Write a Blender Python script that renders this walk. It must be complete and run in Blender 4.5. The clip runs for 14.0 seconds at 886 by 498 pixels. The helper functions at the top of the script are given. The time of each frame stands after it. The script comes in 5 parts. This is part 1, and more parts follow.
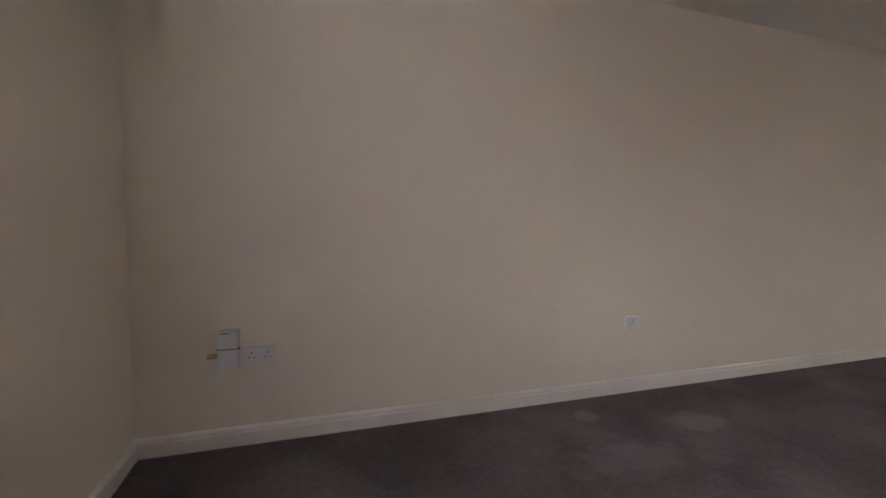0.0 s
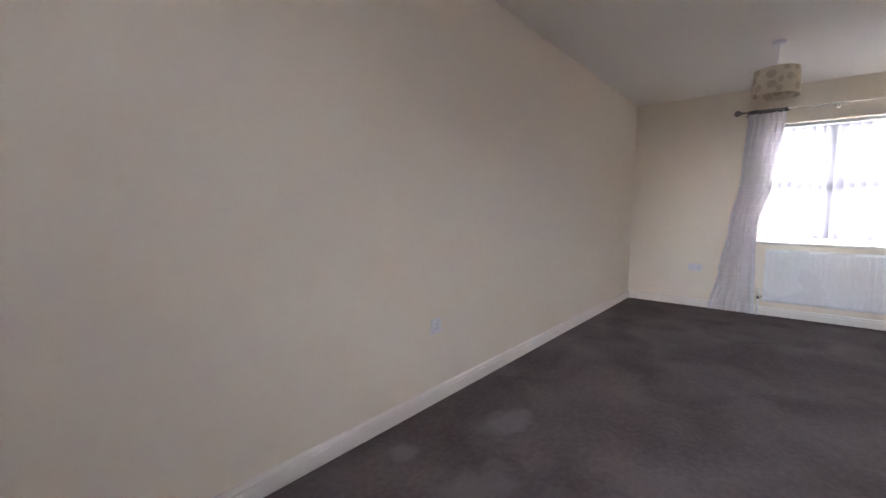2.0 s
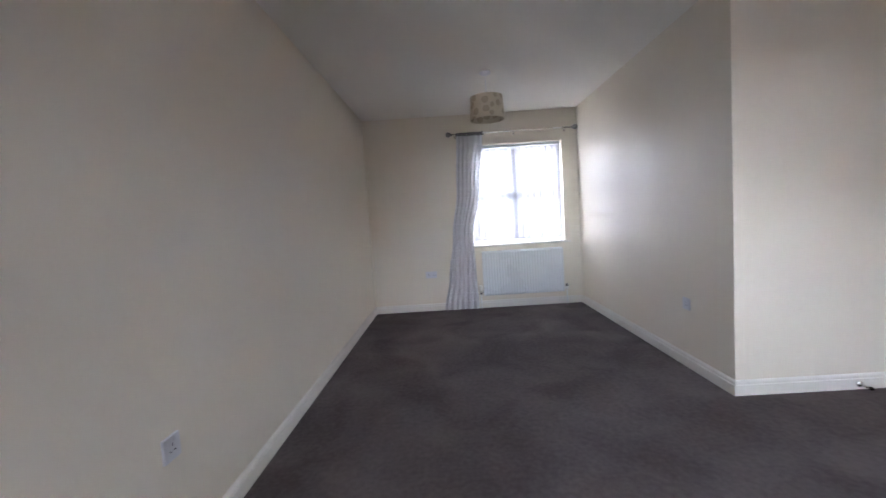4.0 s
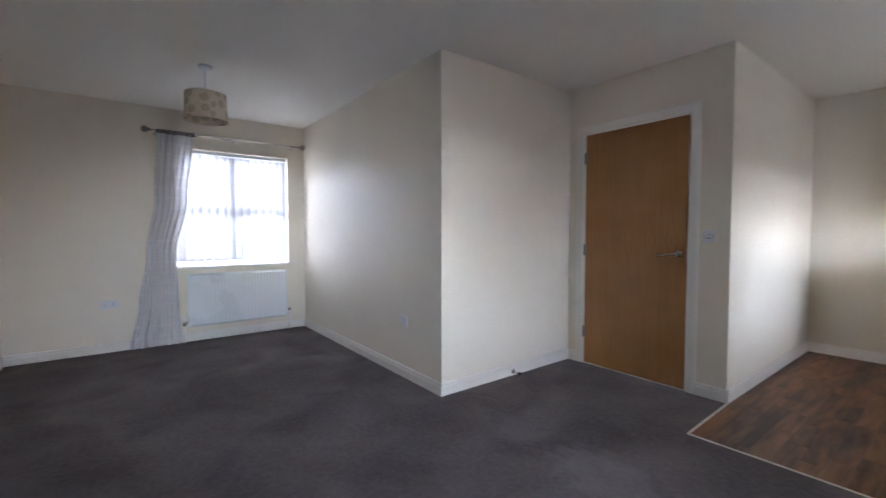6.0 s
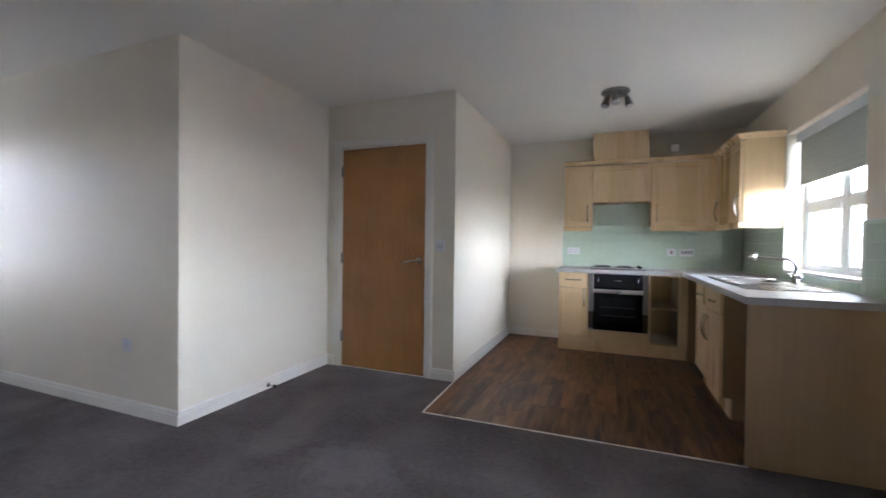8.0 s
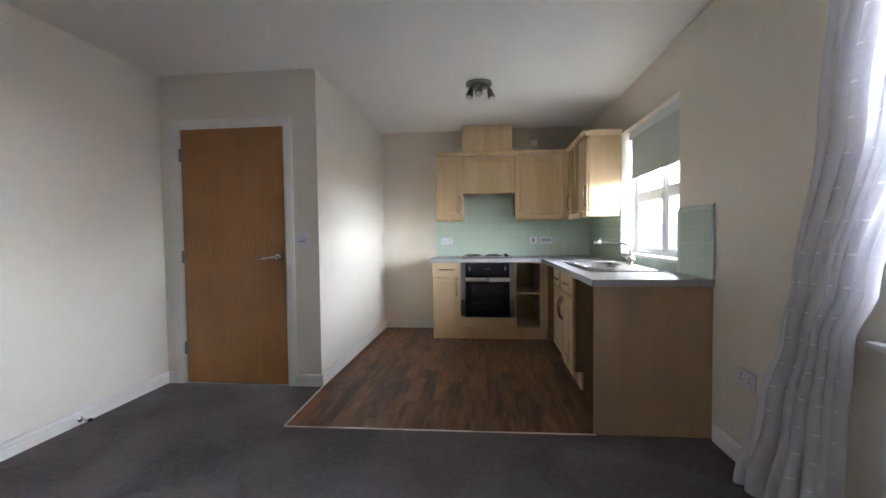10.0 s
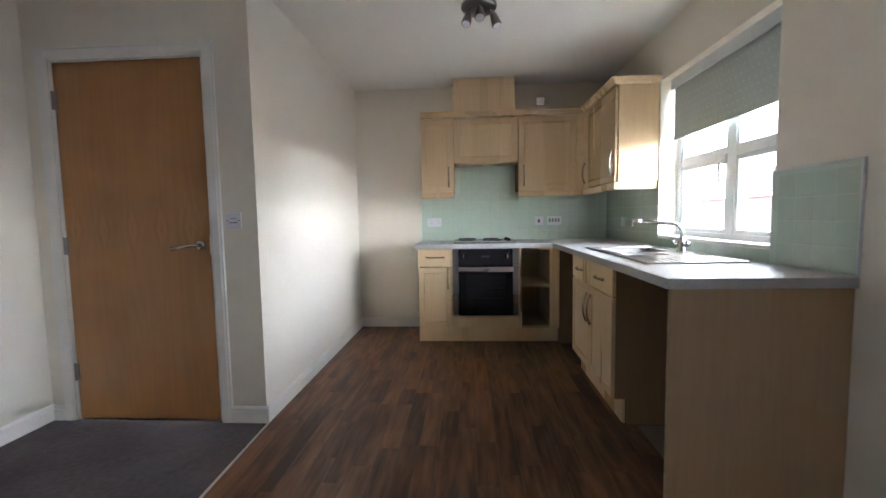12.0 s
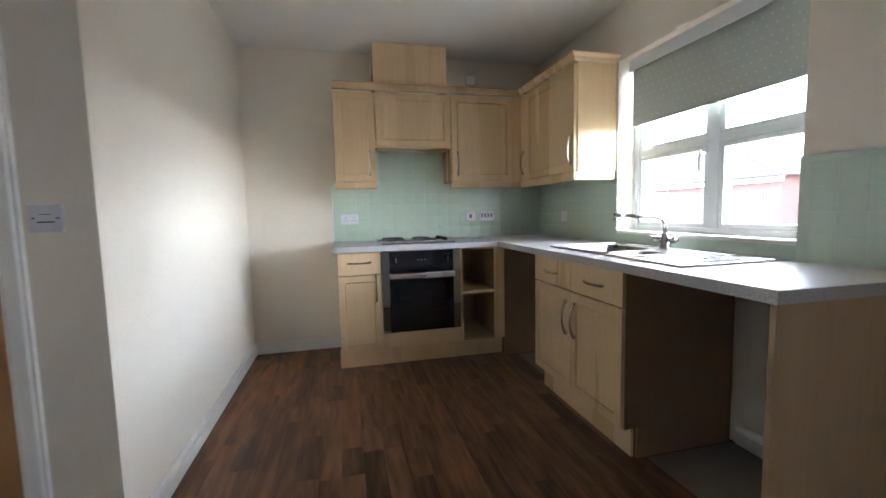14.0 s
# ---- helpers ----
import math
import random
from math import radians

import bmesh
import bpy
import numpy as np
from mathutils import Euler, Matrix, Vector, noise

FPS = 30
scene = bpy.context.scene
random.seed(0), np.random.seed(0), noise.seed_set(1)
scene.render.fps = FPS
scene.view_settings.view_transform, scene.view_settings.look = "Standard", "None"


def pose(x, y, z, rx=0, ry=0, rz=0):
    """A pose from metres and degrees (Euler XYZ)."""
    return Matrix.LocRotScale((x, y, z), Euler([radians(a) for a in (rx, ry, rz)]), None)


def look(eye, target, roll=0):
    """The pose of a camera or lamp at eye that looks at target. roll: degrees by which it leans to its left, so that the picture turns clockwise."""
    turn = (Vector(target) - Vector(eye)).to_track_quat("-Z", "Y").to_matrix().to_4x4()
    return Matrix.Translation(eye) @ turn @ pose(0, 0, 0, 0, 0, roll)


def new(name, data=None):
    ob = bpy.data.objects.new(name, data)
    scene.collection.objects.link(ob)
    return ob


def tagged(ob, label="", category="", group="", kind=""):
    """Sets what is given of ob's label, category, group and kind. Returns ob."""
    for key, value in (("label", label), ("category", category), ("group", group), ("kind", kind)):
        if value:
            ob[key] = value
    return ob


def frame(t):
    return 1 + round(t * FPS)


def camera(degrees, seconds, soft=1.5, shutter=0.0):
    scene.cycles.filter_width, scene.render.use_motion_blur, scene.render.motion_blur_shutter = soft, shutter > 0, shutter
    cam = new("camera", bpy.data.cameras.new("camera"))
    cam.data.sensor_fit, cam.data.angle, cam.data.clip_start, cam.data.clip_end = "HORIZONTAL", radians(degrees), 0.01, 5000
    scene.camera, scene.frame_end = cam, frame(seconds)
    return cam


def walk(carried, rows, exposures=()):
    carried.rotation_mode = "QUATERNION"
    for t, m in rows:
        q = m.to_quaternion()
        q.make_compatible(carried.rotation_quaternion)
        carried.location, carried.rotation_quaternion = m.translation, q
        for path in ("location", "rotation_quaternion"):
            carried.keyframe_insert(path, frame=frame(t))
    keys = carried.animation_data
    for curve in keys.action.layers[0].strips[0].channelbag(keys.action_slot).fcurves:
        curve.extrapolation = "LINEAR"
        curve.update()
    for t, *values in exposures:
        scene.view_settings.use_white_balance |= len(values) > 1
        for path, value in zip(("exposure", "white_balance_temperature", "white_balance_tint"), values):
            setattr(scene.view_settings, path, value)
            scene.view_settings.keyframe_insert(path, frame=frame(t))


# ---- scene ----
cam = camera(93.6, 14.0, shutter=0.4)
PATH = [
    (0, (1.807, -2.031, 1.111), (1.198, -3.931, 0.971), 0.8),
    (0.5, (1.686, -2.135, 1.078), (0.939, -3.989, 1.002), -0.9),
    (1, (1.651, -2.313, 1.068), (0.643, -4.038, 0.987), 0.4),
    (1.5, (1.681, -2.492, 1.154), (0.31, -3.942, 1.017), -0.8),
    (2, (1.638, -2.675, 1.13), (0.09, -3.928, 0.946), 0.5),
    (2.5, (1.55, -2.846, 1.144), (-0.118, -3.94, 0.996), -0.7),
    (3, (1.477, -2.965, 1.173), (-0.377, -3.707, 1.069), -0.2),
    (3.2, (1.384, -3.026, 1.182), (-0.531, -3.595, 1.078), -2.3),
    (5.3, (1.104, -3.269, 1.193), (-0.749, -2.523, 1.088), 1.1),
    (5.5, (1.084, -3.273, 1.203), (-0.698, -2.371, 1.102), 0.1),
    (6, (1.072, -3.3, 1.189), (-0.516, -2.088, 1.108), 0.0),
    (6.5, (1.087, -3.321, 1.202), (-0.301, -1.883, 1.129), 0.1),
    (7, (1.133, -3.326, 1.189), (-0.041, -1.707, 1.125), 0.2),
    (7.5, (1.175, -3.337, 1.179), (0.2, -1.591, 1.148), 0.8),
    (8, (1.227, -3.321, 1.181), (0.483, -1.465, 1.153), 0.7),
    (8.5, (1.277, -3.309, 1.173), (0.773, -1.374, 1.159), 0.4),
    (9, (1.301, -3.295, 1.184), (0.961, -1.324, 1.161), 0.1),
    (11.5, (1.234, -2.519, 1.167), (1.081, -0.53, 1.032), -1.0),
    (12, (1.173, -2.242, 1.156), (1.045, -0.252, 1.005), -1.0),
    (12.5, (1.092, -2.044, 1.168), (1.021, -0.053, 0.987), -0.1),
    (13, (0.938, -1.876, 1.182), (1.185, 0.103, 1.025), -1.8),
    (13.5, (0.844, -1.712, 1.153), (1.124, 0.261, 0.982), -0.4),
    (14, (0.759, -1.542, 1.151), (1.218, 0.396, 0.973), -1.3),
]
EXPOSURES = [(0, 5.35, 6600, 28), (1, 5.85, 6650, 29), (1.5, 5.8, 6400, 28), (3, 5.6, 5950, 24), (5.5, 5.4, 5650, 21), (9, 5.55, 5700, 19), (11.5, 5.55, 5800, 19), (14, 5.5, 5750, 18)]
walk(cam, [(t, look(eye, target, roll)) for t, eye, target, roll in PATH], EXPOSURES)

# ---- world and sun ----
world = bpy.data.worlds.new("overcast_sky")
scene.world = world
world.use_nodes = True
wn = world.node_tree
sky = wn.nodes.new("ShaderNodeTexSky")
sky.sky_type = "NISHITA"
sky.sun_disc = False
SUN_EL, SUN_AZ = radians(16), radians(107)
sky.sun_elevation, sky.sun_rotation = SUN_EL, SUN_AZ
sky.air_density, sky.dust_density, sky.ozone_density = 1.0, 0.12, 3.0
haze = wn.nodes.new("ShaderNodeHueSaturation")      # thin overcast: the sky's colours are greyed
haze.inputs["Saturation"].default_value = 0.12
wn.links.new(sky.outputs["Color"], haze.inputs["Color"])
wn.links.new(haze.outputs["Color"], wn.nodes["Background"].inputs["Color"])
wn.nodes["Background"].inputs["Strength"].default_value = 0.15

sun = new("sun", bpy.data.lights.new("sun", "SUN"))
sun.data.energy, sun.data.angle, sun.data.color = 0.096, radians(48), (0.54, 0.78, 1.0)
sun.matrix_world = look((0, 0, 0), (-math.sin(SUN_AZ) * math.cos(SUN_EL), -math.cos(SUN_AZ) * math.cos(SUN_EL), -math.sin(SUN_EL)))

daylight = new("daylight_west", bpy.data.lights.new("daylight_west", "AREA"))
daylight.data.shape, daylight.data.size, daylight.data.size_y, daylight.data.energy = "RECTANGLE", 1.5, 1.5, 0.16
daylight.data.color = (0.84, 0.93, 1.0)
daylight.matrix_world = look((-4.62, -2.28, 1.50), (0, -2.28, 1.1))

# ---- plan, in metres ----
WEST, SOUTH, EAST, NORTH = -4.175, -4.20, 2.578, 2.115
ALC_Y, HALL_X, CEIL = -1.50, -1.305, 2.48
W1 = (-2.87, -1.70, 0.80, 2.09)        # living windows: y0, y1, z0, z1
KW = (-0.217, 0.962, 0.984, 2.115)     # kitchen window
GROUND = -2.9


# ---- materials ----
def mat(name, base, rough=0.5, metal=0.0, var=0.06, big=1.5, fine=80.0, bump=0.05, stretch=(1, 1, 1), rnd=0.0, spec=0.5, coat=0.0, bumpdist=0.002, roughvar=0.06, span=0.4):
    m = bpy.data.materials.new(name)
    m.use_nodes = True
    nt = m.node_tree
    b = nt.nodes["Principled BSDF"]
    b.inputs["Roughness"].default_value = rough
    b.inputs["Metallic"].default_value = metal
    b.inputs["Specular IOR Level"].default_value = spec
    b.inputs["Coat Weight"].default_value = coat
    tc = nt.nodes.new("ShaderNodeTexCoord")
    mp = nt.nodes.new("ShaderNodeMapping")
    mp.inputs["Scale"].default_value = stretch
    nt.links.new(tc.outputs["Object"], mp.inputs["Vector"])
    info = nt.nodes.new("ShaderNodeObjectInfo")
    if rnd:
        mul = nt.nodes.new("ShaderNodeMath")
        mul.operation, mul.inputs[1].default_value = "MULTIPLY", 37.0
        nt.links.new(info.outputs["Random"], mul.inputs[0])
        comb = nt.nodes.new("ShaderNodeCombineXYZ")
        for k in range(3):
            nt.links.new(mul.outputs[0], comb.inputs[k])
        nt.links.new(comb.outputs[0], mp.inputs["Location"])
    n1 = nt.nodes.new("ShaderNodeTexNoise")
    n1.inputs["Scale"].default_value, n1.inputs["Detail"].default_value = big, 4
    n2 = nt.nodes.new("ShaderNodeTexNoise")
    n2.inputs["Scale"].default_value, n2.inputs["Detail"].default_value = fine, 3
    for n in (n1, n2):
        nt.links.new(mp.outputs[0], n.inputs["Vector"])
    add = nt.nodes.new("ShaderNodeMath")
    add.operation = "ADD"
    nt.links.new(n1.outputs[0], add.inputs[0])
    nt.links.new(n2.outputs[0], add.inputs[1])
    last = add.outputs[0]
    if rnd:
        ra = nt.nodes.new("ShaderNodeMath")
        ra.operation, ra.inputs[1].default_value, ra.inputs[2].default_value = "MULTIPLY_ADD", rnd, -rnd / 2
        nt.links.new(info.outputs["Random"], ra.inputs[0])
        a2 = nt.nodes.new("ShaderNodeMath")
        a2.operation = "ADD"
        nt.links.new(last, a2.inputs[0])
        nt.links.new(ra.outputs[0], a2.inputs[1])
        last = a2.outputs[0]
    ramp = nt.nodes.new("ShaderNodeMapRange")
    ramp.inputs["From Min"].default_value, ramp.inputs["From Max"].default_value = 1 - span, 1 + span
    nt.links.new(last, ramp.inputs["Value"])
    mix = nt.nodes.new("ShaderNodeMix")
    mix.data_type = "RGBA"
    mix.inputs["A"].default_value = (*[c * (1 - var) for c in base], 1)
    mix.inputs["B"].default_value = (*[min(1, c * (1 + var)) for c in base], 1)
    nt.links.new(ramp.outputs[0], mix.inputs["Factor"])
    nt.links.new(mix.outputs["Result"], b.inputs["Base Color"])
    rr = nt.nodes.new("ShaderNodeMapRange")
    rr.inputs["To Min"].default_value, rr.inputs["To Max"].default_value = max(0.02, rough - roughvar), min(1, rough + roughvar)
    nt.links.new(n1.outputs[0], rr.inputs["Value"])
    nt.links.new(rr.outputs[0], b.inputs["Roughness"])
    if bump:
        bp = nt.nodes.new("ShaderNodeBump")
        bp.inputs["Strength"].default_value, bp.inputs["Distance"].default_value = bump, bumpdist
        nt.links.new(n2.outputs[0], bp.inputs["Height"])
        nt.links.new(bp.outputs[0], b.inputs["Normal"])
    return m


def nodes_of(m):
    return m.node_tree, m.node_tree.nodes["Principled BSDF"]


def math_node(nt, op, a, b=None, c=None):
    n = nt.nodes.new("ShaderNodeMath")
    n.operation = op
    for k, v in enumerate((a, b, c)):
        if v is None:
            continue
        if isinstance(v, (int, float)):
            n.inputs[k].default_value = v
        else:
            nt.links.new(v, n.inputs[k])
    return n.outputs[0]


def wood_door(name, base, dark, rough):
    """Veneer with long upright grain and faint cathedral figure."""
    m = bpy.data.materials.new(name)
    m.use_nodes = True
    nt, b = nodes_of(m)
    tc = nt.nodes.new("ShaderNodeTexCoord")
    mp = nt.nodes.new("ShaderNodeMapping")
    mp.inputs["Scale"].default_value = (1, 1, 0.09)
    nt.links.new(tc.outputs["Object"], mp.inputs["Vector"])
    warp = nt.nodes.new("ShaderNodeTexNoise")
    warp.inputs["Scale"].default_value, warp.inputs["Detail"].default_value = 3.2, 2
    nt.links.new(mp.outputs[0], warp.inputs["Vector"])
    rings = math_node(nt, "SINE", math_node(nt, "MULTIPLY", warp.outputs[0], 95.0))
    fine = nt.nodes.new("ShaderNodeTexNoise")
    fine.inputs["Scale"].default_value, fine.inputs["Detail"].default_value = 140, 5
    nt.links.new(mp.outputs[0], fine.inputs["Vector"])
    big = nt.nodes.new("ShaderNodeTexNoise")
    big.inputs["Scale"].default_value = 2.6
    nt.links.new(tc.outputs["Object"], big.inputs["Vector"])
    # a row of book-matched flames half way up, one on each veneer strip
    sep = nt.nodes.new("ShaderNodeSeparateXYZ")
    nt.links.new(tc.outputs["Object"], sep.inputs[0])
    across = math_node(nt, "ABSOLUTE", math_node(nt, "SUBTRACT", math_node(nt, "FRACT", math_node(nt, "DIVIDE", math_node(nt, "ADD", sep.outputs[0], 1.165), 0.172)), 0.5))
    rise = math_node(nt, "SUBTRACT", sep.outputs[2], 1.12)
    wave = math_node(nt, "MULTIPLY_ADD", across, 26.0, math_node(nt, "MULTIPLY_ADD", math_node(nt, "ABSOLUTE", rise), 34.0, math_node(nt, "MULTIPLY", warp.outputs[0], 9.0)))
    mask = math_node(nt, "MAXIMUM", math_node(nt, "SUBTRACT", 1.0, math_node(nt, "ADD", math_node(nt, "MULTIPLY", math_node(nt, "ABSOLUTE", rise), 4.2), math_node(nt, "MULTIPLY", across, 1.4))), 0.0)
    flame = math_node(nt, "MULTIPLY", math_node(nt, "SINE", wave), mask)
    strip = nt.nodes.new("ShaderNodeTexWhiteNoise")
    strip.noise_dimensions = "1D"
    nt.links.new(math_node(nt, "FLOOR", math_node(nt, "DIVIDE", math_node(nt, "ADD", sep.outputs[0], 1.165), 0.172)), strip.inputs["W"])
    rings = math_node(nt, "MULTIPLY_ADD", flame, 3.2, math_node(nt, "MULTIPLY_ADD", strip.outputs["Value"], 1.2, rings))
    fac = math_node(nt, "MULTIPLY_ADD", rings, 0.045, math_node(nt, "MULTIPLY_ADD", fine.outputs[0], 0.17, math_node(nt, "MULTIPLY", big.outputs[0], 0.83)))
    mix = nt.nodes.new("ShaderNodeMix")
    mix.data_type = "RGBA"
    mix.inputs["A"].default_value, mix.inputs["B"].default_value = (*dark, 1), (*base, 1)
    ramp = nt.nodes.new("ShaderNodeMapRange")
    ramp.inputs["From Min"].default_value, ramp.inputs["From Max"].default_value = 0.25, 0.72
    nt.links.new(fac, ramp.inputs["Value"])
    nt.links.new(ramp.outputs[0], mix.inputs["Factor"])
    nt.links.new(mix.outputs["Result"], b.inputs["Base Color"])
    b.inputs["Roughness"].default_value = rough
    bp = nt.nodes.new("ShaderNodeBump")
    bp.inputs["Strength"].default_value, bp.inputs["Distance"].default_value = 0.12, 0.001
    nt.links.new(fine.outputs[0], bp.inputs["Height"])
    nt.links.new(bp.outputs[0], b.inputs["Normal"])
    return m


M_WALL = mat("cream_emulsion", (0.80, 0.728, 0.598), 0.45, var=0.018, big=1.1, fine=260, bump=0.06, bumpdist=0.001, spec=0.5)
M_CEIL = mat("white_ceiling_paint", (0.85, 0.81, 0.73), 0.8, var=0.015, big=0.8, fine=200, bump=0.12, bumpdist=0.001)
M_GLOSS = mat("cream_gloss_paint", (0.80, 0.765, 0.69), 0.32, var=0.02, fine=40, bump=0.03)
M_UPVC = mat("white_upvc", (0.72, 0.74, 0.73), 0.3, var=0.01, fine=40, bump=0.0)
M_PLASTIC = mat("white_plastic", (0.72, 0.71, 0.72), 0.35, var=0.01, fine=60, bump=0.0)
M_GREYBAR = mat("grey_print", (0.22, 0.22, 0.25), 0.5, var=0.02, bump=0.0)
M_SLOT = mat("dark_slot", (0.02, 0.02, 0.022), 0.5, var=0.02, bump=0.0)
M_RED = mat("red_rocker", (0.20, 0.012, 0.02), 0.35, var=0.02, bump=0.0)
M_BRASS = mat("brass", (0.55, 0.38, 0.12), 0.35, metal=1.0, var=0.06, bump=0.0)
M_OAK = wood_door("oak_veneer", (0.45, 0.217, 0.073), (0.33, 0.152, 0.048), 0.38)
M_MAPLE = mat("pale_maple_laminate", (0.70, 0.497, 0.275), 0.28, var=0.085, big=3.0, fine=70, bump=0.03, stretch=(1, 1, 0.05), rnd=0.10)
# Darker maple copy: shade of end panel and shelf interior is in its colour.
M_MAPLE_SHADED = mat("shaded_maple_laminate", (0.46, 0.305, 0.155), 0.42, var=0.09, big=3.0, fine=70, bump=0.03, stretch=(1, 1, 0.05), rnd=0.1)
# Darker brown version of the maple for the gap boards and cover caps.
M_MAPLE_DK = mat("dark_brown_maple_board", (0.29, 0.18, 0.105), 0.55, var=0.09, big=3.0, fine=70, bump=0.03, stretch=(1, 1, 0.05), rnd=0.1)
M_STEEL = mat("brushed_steel", (0.34, 0.32, 0.30), 0.28, metal=1.0, var=0.05, big=4, fine=120, bump=0.04, stretch=(0.05, 1, 1), roughvar=0.08)
M_CHROME = mat("chrome", (0.72, 0.71, 0.70), 0.12, metal=1.0, var=0.03, bump=0.0, roughvar=0.04)
M_NICKEL = mat("satin_nickel", (0.80, 0.77, 0.73), 0.27, metal=1.0, var=0.05, bump=0.0)
M_PEWTER = mat("pewter_handle", (0.60, 0.565, 0.52), 0.22, metal=1.0, var=0.08, bump=0.0)
M_GUN = mat("dark_nickel", (0.28, 0.26, 0.24), 0.3, metal=1.0, var=0.05, bump=0.0)
M_BLACK = mat("black_enamel", (0.012, 0.012, 0.013), 0.22, var=0.1, bump=0.0)
M_GLASSBLK = mat("black_oven_glass", (0.006, 0.006, 0.008), 0.06, var=0.1, bump=0.0, roughvar=0.02)
M_IRON = mat("cast_iron_plate", (0.05, 0.045, 0.042), 0.5, var=0.2, big=20, bump=0.1)
M_TILE = mat("pale_green_glaze", (0.535, 0.64, 0.515), 0.05, var=0.03, big=9, fine=15, bump=0.28, rnd=0.05, bumpdist=0.0022, roughvar=0.04)
M_GROUT = mat("pale_green_grout", (0.55, 0.64, 0.525), 0.85, var=0.05, fine=300, bump=0.2)
M_SCREED = mat("bare_grey_floor", (0.25, 0.205, 0.16), 0.8, var=0.16, big=6, fine=120, bump=0.2)
M_RAD = mat("white_radiator_enamel", (0.80, 0.81, 0.80), 0.28, var=0.012, bump=0.0)


def worktop_material():
    m = mat("pale_speckled_laminate", (0.50, 0.48, 0.455), 0.42, var=0.05, big=5, fine=90, bump=0.0, roughvar=0.02)
    nt, b = nodes_of(m)
    tc = nt.nodes.new("ShaderNodeTexCoord")
    v = nt.nodes.new("ShaderNodeTexNoise")
    v.inputs["Scale"].default_value, v.inputs["Detail"].default_value = 260, 3
    nt.links.new(tc.outputs["Object"], v.inputs["Vector"])
    spk = math_node(nt, "GREATER_THAN", v.outputs[0], 0.545)
    mix = nt.nodes.new("ShaderNodeMix")
    mix.data_type = "RGBA"
    mix.inputs["B"].default_value = (0.24, 0.21, 0.19, 1)
    old = b.inputs["Base Color"].links[0].from_socket
    nt.links.new(old, mix.inputs["A"])
    nt.links.new(math_node(nt, "MULTIPLY", spk, 0.5), mix.inputs["Factor"])
    nt.links.new(mix.outputs["Result"], b.inputs["Base Color"])
    return m


M_WORKTOP = worktop_material()


def carpet_material():
    m = bpy.data.materials.new("grey_cut_pile_carpet")
    m.use_nodes = True
    nt, b = nodes_of(m)
    tc = nt.nodes.new("ShaderNodeTexCoord")
    pile = nt.nodes.new("ShaderNodeTexNoise")
    pile.inputs["Scale"].default_value, pile.inputs["Detail"].default_value = 260, 3
    brush = nt.nodes.new("ShaderNodeTexNoise")
    brush.inputs["Scale"].default_value, brush.inputs["Detail"].default_value, brush.inputs["Distortion"].default_value = 1.9, 5, 0.6
    tuft = nt.nodes.new("ShaderNodeTexNoise")
    tuft.inputs["Scale"].default_value, tuft.inputs["Detail"].default_value = 34, 4
    for n in (pile, brush, tuft):
        nt.links.new(tc.outputs["Object"], n.inputs["Vector"])
    fac = math_node(nt, "MULTIPLY_ADD", brush.outputs[0], 1.5, math_node(nt, "MULTIPLY_ADD", tuft.outputs[0], 0.7, math_node(nt, "MULTIPLY", pile.outputs[0], 0.5)))
    # worn and spilt patches, each with a ragged edge
    wob = nt.nodes.new("ShaderNodeTexNoise")
    wob.inputs["Scale"].default_value, wob.inputs["Detail"].default_value = 9, 4
    nt.links.new(tc.outputs["Object"], wob.inputs["Vector"])
    sep = nt.nodes.new("ShaderNodeSeparateXYZ")
    nt.links.new(tc.outputs["Object"], sep.inputs[0])
    total = None
    for cx, cy, rx, ry, amt in ((-0.26, -3.74, 0.17, 0.12, 0.55), (0.30, -3.98, 0.07, 0.08, 0.45), (0.36, -3.55, 0.34, 0.14, 0.35), (-0.04, -1.46, 0.30, 0.22, 0.32), (0.25, -2.0, 0.4, 0.2, 0.25)):
        dx = math_node(nt, "DIVIDE", math_node(nt, "SUBTRACT", sep.outputs[0], cx), rx)
        dy = math_node(nt, "DIVIDE", math_node(nt, "SUBTRACT", sep.outputs[1], cy), ry)
        d = math_node(nt, "SQRT", math_node(nt, "ADD", math_node(nt, "MULTIPLY", dx, dx), math_node(nt, "MULTIPLY", dy, dy)))
        d = math_node(nt, "MULTIPLY_ADD", math_node(nt, "SUBTRACT", wob.outputs[0], 0.5), 1.6, d)
        mr = nt.nodes.new("ShaderNodeMapRange")
        mr.inputs["From Min"].default_value, mr.inputs["From Max"].default_value = 1.1, 0.6
        mr.inputs["To Min"].default_value, mr.inputs["To Max"].default_value = 0, amt
        nt.links.new(d, mr.inputs["Value"])
        total = mr.outputs[0] if total is None else math_node(nt, "MAXIMUM", total, mr.outputs[0])
    ramp = nt.nodes.new("ShaderNodeMapRange")
    ramp.inputs["From Min"].default_value, ramp.inputs["From Max"].default_value = 1.05, 1.65
    nt.links.new(fac, ramp.inputs["Value"])
    mix = nt.nodes.new("ShaderNodeMix")
    mix.data_type = "RGBA"
    mix.inputs["A"].default_value, mix.inputs["B"].default_value = (0.098, 0.082, 0.078, 1), (0.180, 0.152, 0.146, 1)
    nt.links.new(ramp.outputs[0], mix.inputs["Factor"])
    mix2 = nt.nodes.new("ShaderNodeMix")
    mix2.data_type = "RGBA"
    mix2.inputs["B"].default_value = (0.27, 0.245, 0.24, 1)
    nt.links.new(mix.outputs["Result"], mix2.inputs["A"])
    nt.links.new(total, mix2.inputs["Factor"])
    nt.links.new(mix2.outputs["Result"], b.inputs["Base Color"])
    b.inputs["Roughness"].default_value = 0.95
    b.inputs["Specular IOR Level"].default_value = 0.15
